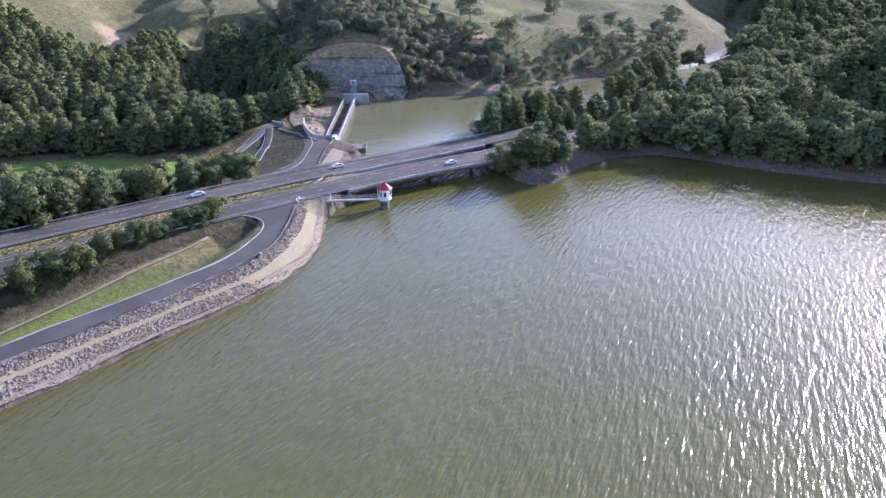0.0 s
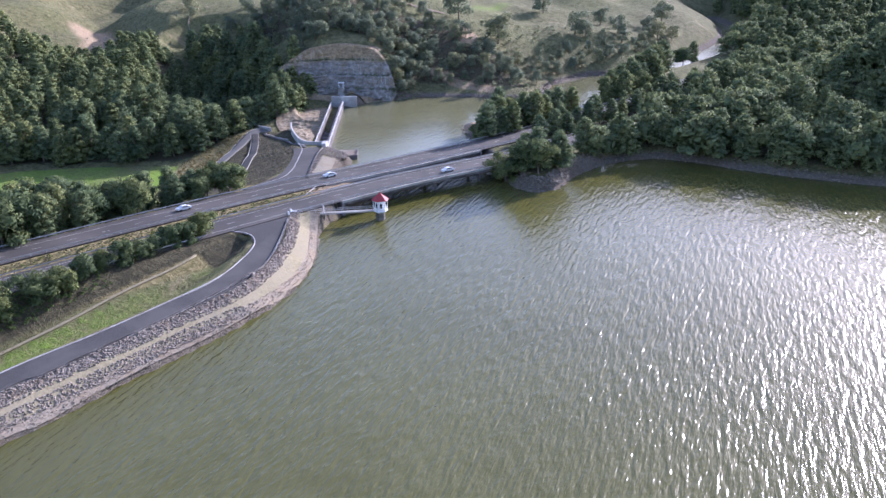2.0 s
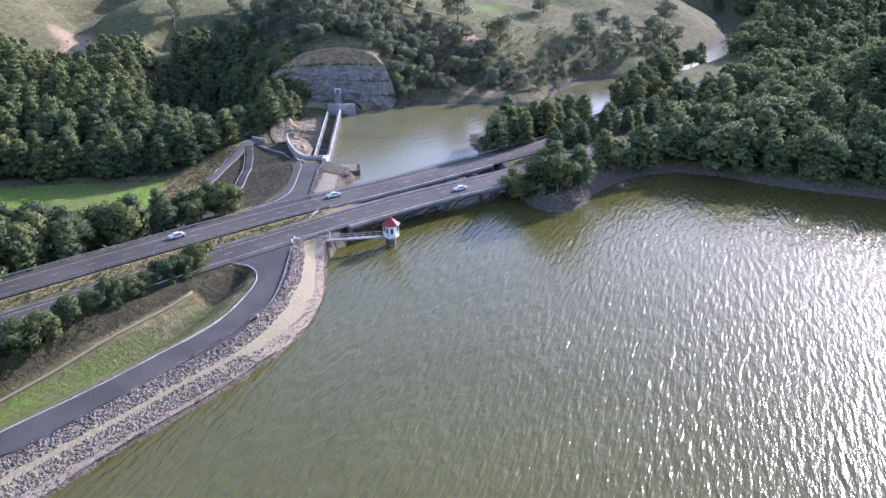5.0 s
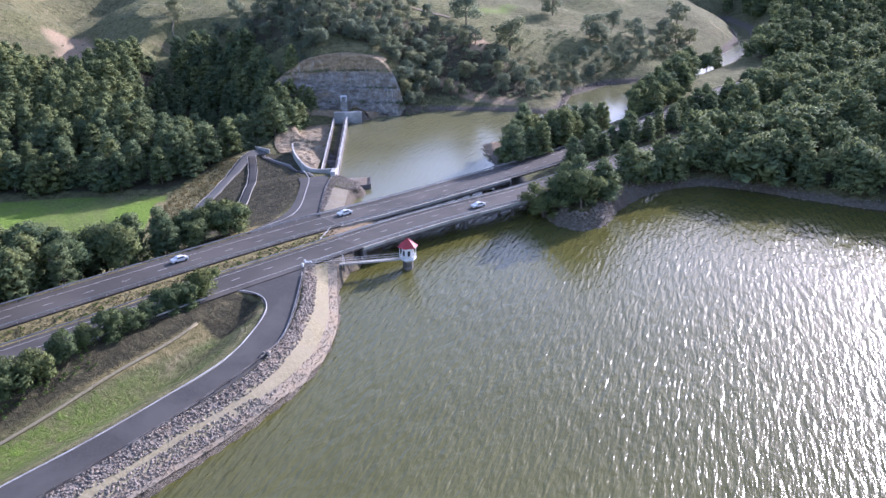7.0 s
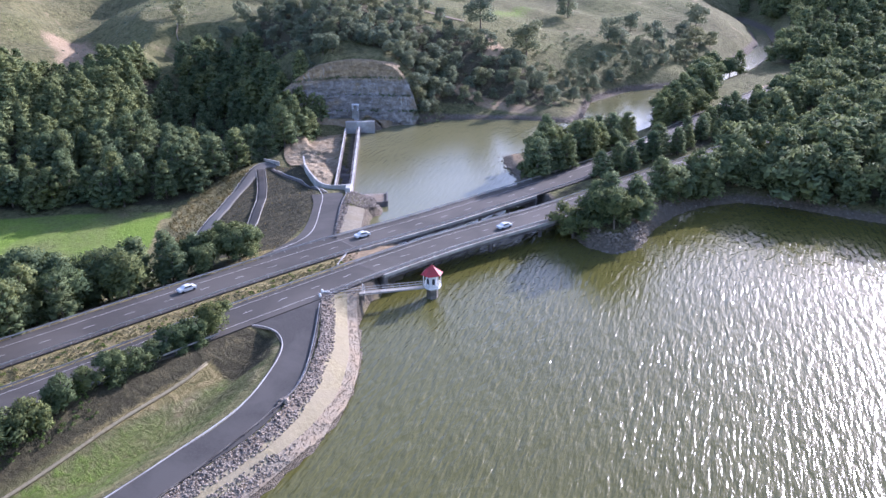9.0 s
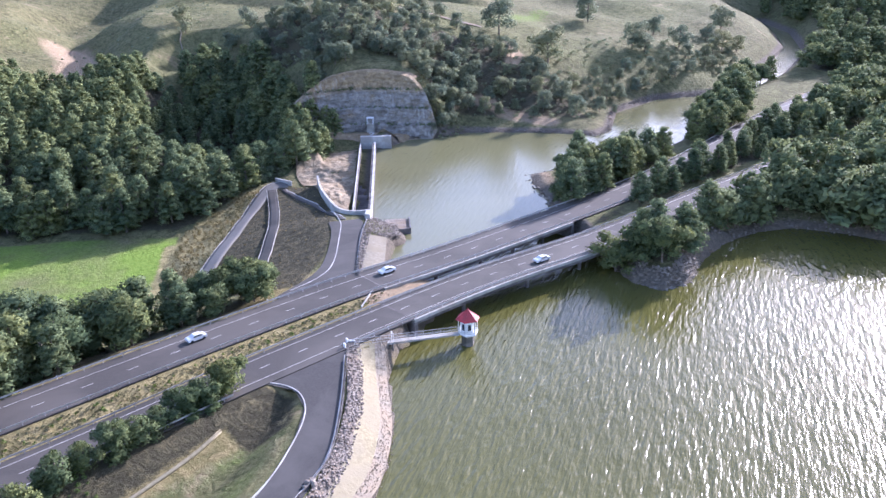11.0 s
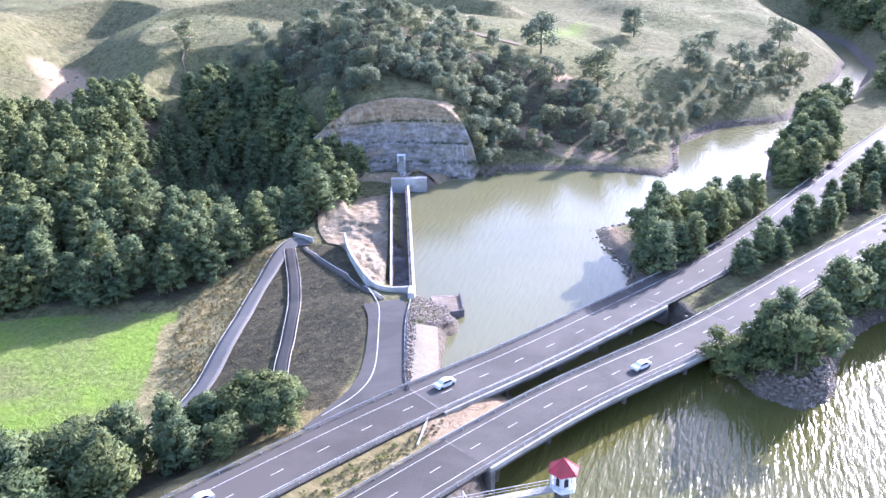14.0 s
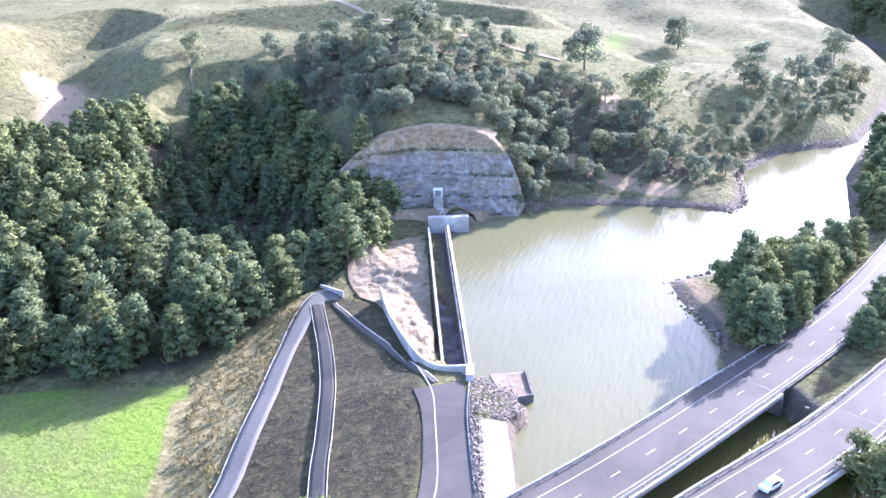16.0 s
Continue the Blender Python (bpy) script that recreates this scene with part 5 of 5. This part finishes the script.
for name, line, w in (("service_road_1", R1, 2.3), ("service_road_2", R2, 1.5)):
    structure(name, ribbon(line, w, -w, 0, M_PATH if w > 2 else M_ASPHALT, name, 5, True, 0.35, 0.4), "grey asphalt service road down the batter", "road")
    for side, off in (("left", w + 0.15), ("right", -w - 0.15)):
        if name == "service_road_1" and side == "right":
            continue
        structure(name + "_kerb_" + side, ribbon(line, off + 0.08, off - 0.08, 0, M_CONCRETE, "kerb", 2, True, 0.46, 0.4), "pale concrete gutter beside the service road", "kerb")
structure("batter_drain", ribbon(R3, 0.7, -0.7, 0, M_ASPHALT, "batter_drain", 3, True, 0.22, 0.3), "grey lined drain below the wing wall", "drain")
structure("batter_kerb", ribbon(R3, 0.95, 0.72, 0, M_PALE, "kerb", 2, True, 0.3, 0.3), "pale kerb beside the lined drain", "kerb")
TL = smooth([(-101, 278), (-96, 286.5), (-94.6, 296), (-97, 314), (-99, 325), (-103, 334)], 1.5)
TR = smooth([(-86.5, 286), (-88.6, 297), (-91.4, 316), (-92, 327), (-92, 330)], 1.5)
kerb("kerb_spillway_left", TL, "pale concrete kerb beside the spillway road")
kerb("kerb_spillway_right", TR, "pale concrete kerb beside the spillway road")
guardrail("dark low guard rail above the stone bank", TR, -0.4, 2, dist_along(TR)[-1] - 1, ROAD_Z - 0.3, mat=M_DARKCON, post=DARK_POST)

# stone apron, slab and jetty at the upper pool
slab_a = smooth([(-89.2, 315.5), (-88.2, 304), (-86.5, 291)], 1.5)
slab_b = smooth([(-84.3, 317), (-82.6, 304), (-81.8, 296)], 1.5)
structure("slab", loft("slab", slab_a, slab_b, 5, M_SLAB, 0.35), "pale concrete slab sloping to the upper pool", "slab")
pool = [p for p in scatter([(-91.6, 333), (-90.8, 318), (-84, 317), (-80.5, 322), (-83, 329), (-86, 333)], 0.42, np.random.default_rng(3))]
pool += [p for p in scatter([(-91.2, 317), (-88.8, 317), (-86.2, 290), (-87.9, 289)], 0.42, np.random.default_rng(4))]
riprap("pool_riprap", "grey dumped stones beside the upper pool", pool, 16, 150, 0.15, 0.38)
jet = [(-88.7, 338.4), (-81.4, 339.7), (-79.7, 330.2), (-85.5, 328)]
jetty = thing("jetty", "small walled jetty with a grey rubble top", "jetty")
bm = bmesh.new()
lo_v = [bm.verts.new((x, y, -6)) for x, y in jet]
hi_v = [bm.verts.new((x, y, 1.2)) for x, y in jet]
bm.faces.new(hi_v)
for i in range(4):
    bm.faces.new((lo_v[i], lo_v[(i + 1) % 4], hi_v[(i + 1) % 4], hi_v[i]))
part_of("fill", finish(bm, "fill", M_BANKROCK), jetty, "grey rubble fill")
ring = np.array([jet[0], jet[1], jet[2], jet[3]])
for i in (1, 2):
    wall_along("jetty_wall", ring[i:i + 2], 0.4, (1.75, 1.75), (-6, -6), M_DARKCON, jetty, "stained concrete wall")


# ---- rocky point, hill details ----
r_rk = np.random.default_rng(21)
point = smooth([(-31, 329), (-26, 318), (-22, 308), (-19, 300), (-12, 295), (-5, 300), (0, 314), (9, 328), (20, 337), (31, 341), (44, 337), (58, 329), (74, 321), (95, 314), (120, 308)])
riprap("point_rocks", "dark jumbled rocks round the wooded point", along(point, -0.8, 4.0, 0.6, r_rk, lambda x, y: np.hypot(LINE_A[:, 0] - x, LINE_A[:, 1] - y).min() > 8 and (x < 2 or r_rk.random() < 0.25) and (y < 326 or x > 0)), 22, 0, 0.2, 0.55, M_BANKROCK)
north_shore = smooth([(-83, 441), (-72, 449), (-58, 450), (-42, 450), (-29, 448), (-20, 445), (-13, 455), (-8, 487), (13, 515), (37, 525)])
riprap("north_shore_rocks", "brown rocks along the upper pool's far shore", along(north_shore, -0.3, 1.8, 1.1, r_rk), 23, 0, 0.2, 0.6, M_BANKROCK)
spit_line = smooth([(-33, 397), (-46, 390), (-44, 377), (-39, 361), (-39, 350)])
riprap("spit_rocks", "brown rocks along the point of the peninsula", along(spit_line, -3, 0.5, 1.3, r_rk), 24, 0, 0.4, 1.0, M_BANKROCK)
hill_track = smooth([(-225, 700), (-194, 656), (-170, 640), (-144, 600), (-129, 571), (-106, 549), (-93, 545), (-72, 538)], 3)
structure("track", ribbon(hill_track, 1.1, -1.1, 0, M_GRAVEL, "track", 3, True, 0.35), "pale dirt track over the hill pasture", "track")
log = thing("fallen_trunk", "long bleached fallen tree trunk on the slope", "tree trunk")
lx, ly = np.linspace(-232, -222, 8) + np.array([0, 0.6, -0.4, 0.5, 0, -0.7, 0.3, 0]), np.linspace(548, 520, 8)
bm = bmesh.new()
for i in range(7):
    beam(bm, (lx[i], ly[i], ground_at(lx[i], ly[i]) + 0.35), (lx[i + 1], ly[i + 1], ground_at(lx[i + 1], ly[i + 1]) + 0.35), 0.5 - 0.05 * i, 0.5 - 0.05 * i)
part_of("trunk", finish(bm, "trunk", M_GRAVEL), log)


def shrubs(name, label, poly, gap, lo, hi, seed, mat, spots=None):
    """Low scrub that nobody could count."""
    r = np.random.default_rng(seed)
    places = scatter(poly, gap, r) if spots is None else [p[:2] for p in spots]
    blobs = [(0, 0, 0.45, 0.6, 0.45), (0.4, 0.2, 0.35, 0.4, 0.35), (-0.3, 0.35, 0.3, 0.4, 0.3)]
    v, f, nn = crown_cards(r, blobs, 34, 0.22, False)
    verts, faces, base = [], [], 0
    gz = ground(np.array([p[0] for p in places]), np.array([p[1] for p in places])) if spots is None else [p[2] - 0.3 for p in spots]
    for (x, y), z in zip(places, gz):
        s, a = r.uniform(lo, hi), r.uniform(0, 6.28)
        c, q = math.cos(a) * s, math.sin(a) * s
        verts.append(np.stack([x + v[:, 0] * c - v[:, 1] * q, y + v[:, 0] * q + v[:, 1] * c, z + v[:, 2] * s], 1))
        faces.append(f[0] + base)
        base += len(v)
    tagged(new(name, mesh_of(name, np.concatenate(verts), np.concatenate(faces), mat)), label, "scrub", kind="stuff")


M_TAWNY = foliage("tawny_scrub", (0.10, 0.085, 0.045), (0.29, 0.25, 0.135), 0.15)
M_GREENSCRUB = foliage("green_scrub", (0.05, 0.085, 0.02), (0.16, 0.22, 0.06), 0.2)
shrubs("tawny_scrub", "tawny dry scrub on the batter below the service road", TAWNY, 1.7, 0.5, 1.3, 31, M_TAWNY)
shrubs("batter_tussocks", "sparse dry tussocks on the dark batter", BATTER, 2.9, 0.2, 0.5, 32, M_TAWNY)
r_bench = np.random.default_rng(41)
shrubs("bench_scrub", "dark scrub along the ledges of the cutting", None, 0, 0.5, 1.1, 42, M_BUSH, [p for p in BENCHES if r_bench.random() < (0.9 if p[2] > 15 else 0.45)])
shrubs("basin_scrub", "green scrub in the grassy basin", [(-112, 203), (-124, 182), (-150, 140), (-158, 150), (-127, 196), (-116, 208)], 1.15, 0.3, 1.0, 33, M_GREENSCRUB)
MEDIAN = [tuple(p) for p in beside(LINE_A[(LINE_A[:, 1] > 110) & (LINE_A[:, 1] < 268)], 7.0)] + [tuple(p) for p in beside(LINE_B[(LINE_B[:, 1] > 125) & (LINE_B[:, 1] < 285)], -7.0)][::-1]
shrubs("median_grass", "tall dry grass on the median", MEDIAN, 0.95, 0.25, 0.65, 34, M_TAWNY)
shrubs("median_weeds", "green weeds among the dry median grass", MEDIAN, 1.7, 0.25, 0.75, 38, M_GREENSCRUB)
shrubs("bank_scrub", "grey-green scrub on the far bank", WOODS[5], 4.0, 0.8, 2.2, 35, M_GUM)
shrubs("cutting_scrub", "grey-green scrub at the end of the cutting", [(-93, 445), (-88, 439.5), (-82, 440), (-72, 449), (-84, 460), (-96, 456)], 1.8, 0.7, 1.7, 39, M_GUM)
shrubs("hill_scrub", "scattered low scrub on the hillside", [(-30, 462), (-10, 500), (30, 540), (60, 600), (20, 590), (-40, 545), (-75, 520)], 6.0, 0.6, 2.4, 36, M_GUM)
shrubs("slope_scrub", "low grey-green scrub on the far slopes", [(-330, 480), (-200, 500), (-120, 520), (-70, 540), (-110, 620), (-200, 680), (-330, 680)], 9.0, 0.4, 1.3, 37, M_GUM)


# ---- cars ----
def car_meshes():
    prof = [(-2.15, 0.35), (-2.2, 0.75), (-1.95, 0.95), (-1.2, 1.0), (-0.55, 1.42), (0.75, 1.45), (1.5, 1.02), (2.1, 0.95), (2.2, 0.6), (2.15, 0.35)]
    bm = bmesh.new()
    rows = []
    for y, k in ((-0.88, 0.0), (-0.82, 1.0), (0.82, 1.0), (0.88, 0.0)):
        rows.append([bm.verts.new((x * (0.985 if k == 0 else 1), y * (0.86 if z > 1.1 else 1), z if k else min(z, 0.98))) for x, z in prof])
    for a, b in zip(rows[:-1], rows[1:]):
        for i in range(len(prof)):
            j = (i + 1) % len(prof)
            bm.faces.new((a[i], b[i], b[j], a[j]))
    bm.faces.new(rows[0][::-1])
    bm.faces.new(rows[-1])
    body = finish(bm, "body", M_CARPAINT)
    bm = bmesh.new()
    g = [(-1.12, 1.02), (-0.56, 1.38), (0.74, 1.41), (1.42, 1.03)]
    a = [bm.verts.new((x, -0.76 if z > 1.2 else -0.87, z)) for x, z in g]
    b = [bm.verts.new((x, 0.76 if z > 1.2 else 0.87, z)) for x, z in g]
    bm.faces.new(a[::-1])
    bm.faces.new(b)
    for i in (0, 2):
        bm.faces.new((a[i], a[i + 1], b[i + 1], b[i]))
    glass = finish(bm, "windows", M_GLASS)
    bm = bmesh.new()
    prism(bm, 0, 0, 0.33, 0.33, -0.11, 0.11, 16)
    return body, glass, finish(bm, "wheel", M_RUBBER, 0.03)


CAR = car_meshes()


def car(label, line, x, y, off, back=False):
    px, py, a = place_on(line, s_near(line, x, y), off)
    e = thing("car", label, "car", "cars on the road")
    part_of("body", CAR[0], e)
    part_of("windows", CAR[1], e, "dark glass", at=pose(0, 0, 0.015))
    for wx in (-1.35, 1.4):
        for wy in (-0.8, 0.8):
            part_of("wheel", CAR[2], e, at=pose(wx, wy, 0.33, 90))
    e.matrix_basis = pose(px, py, ROAD_Z + 0.01, 0, 0, math.degrees(a) + (180 if back else 0))


car("white saloon car on the far carriageway", LINE_B, -80, 289, 1.8)
car("white utility car on the near carriageway", LINE_A, -44, 301, -1.8)
car("white hatchback car on the far carriageway", LINE_B, -113, 252, 1.8)
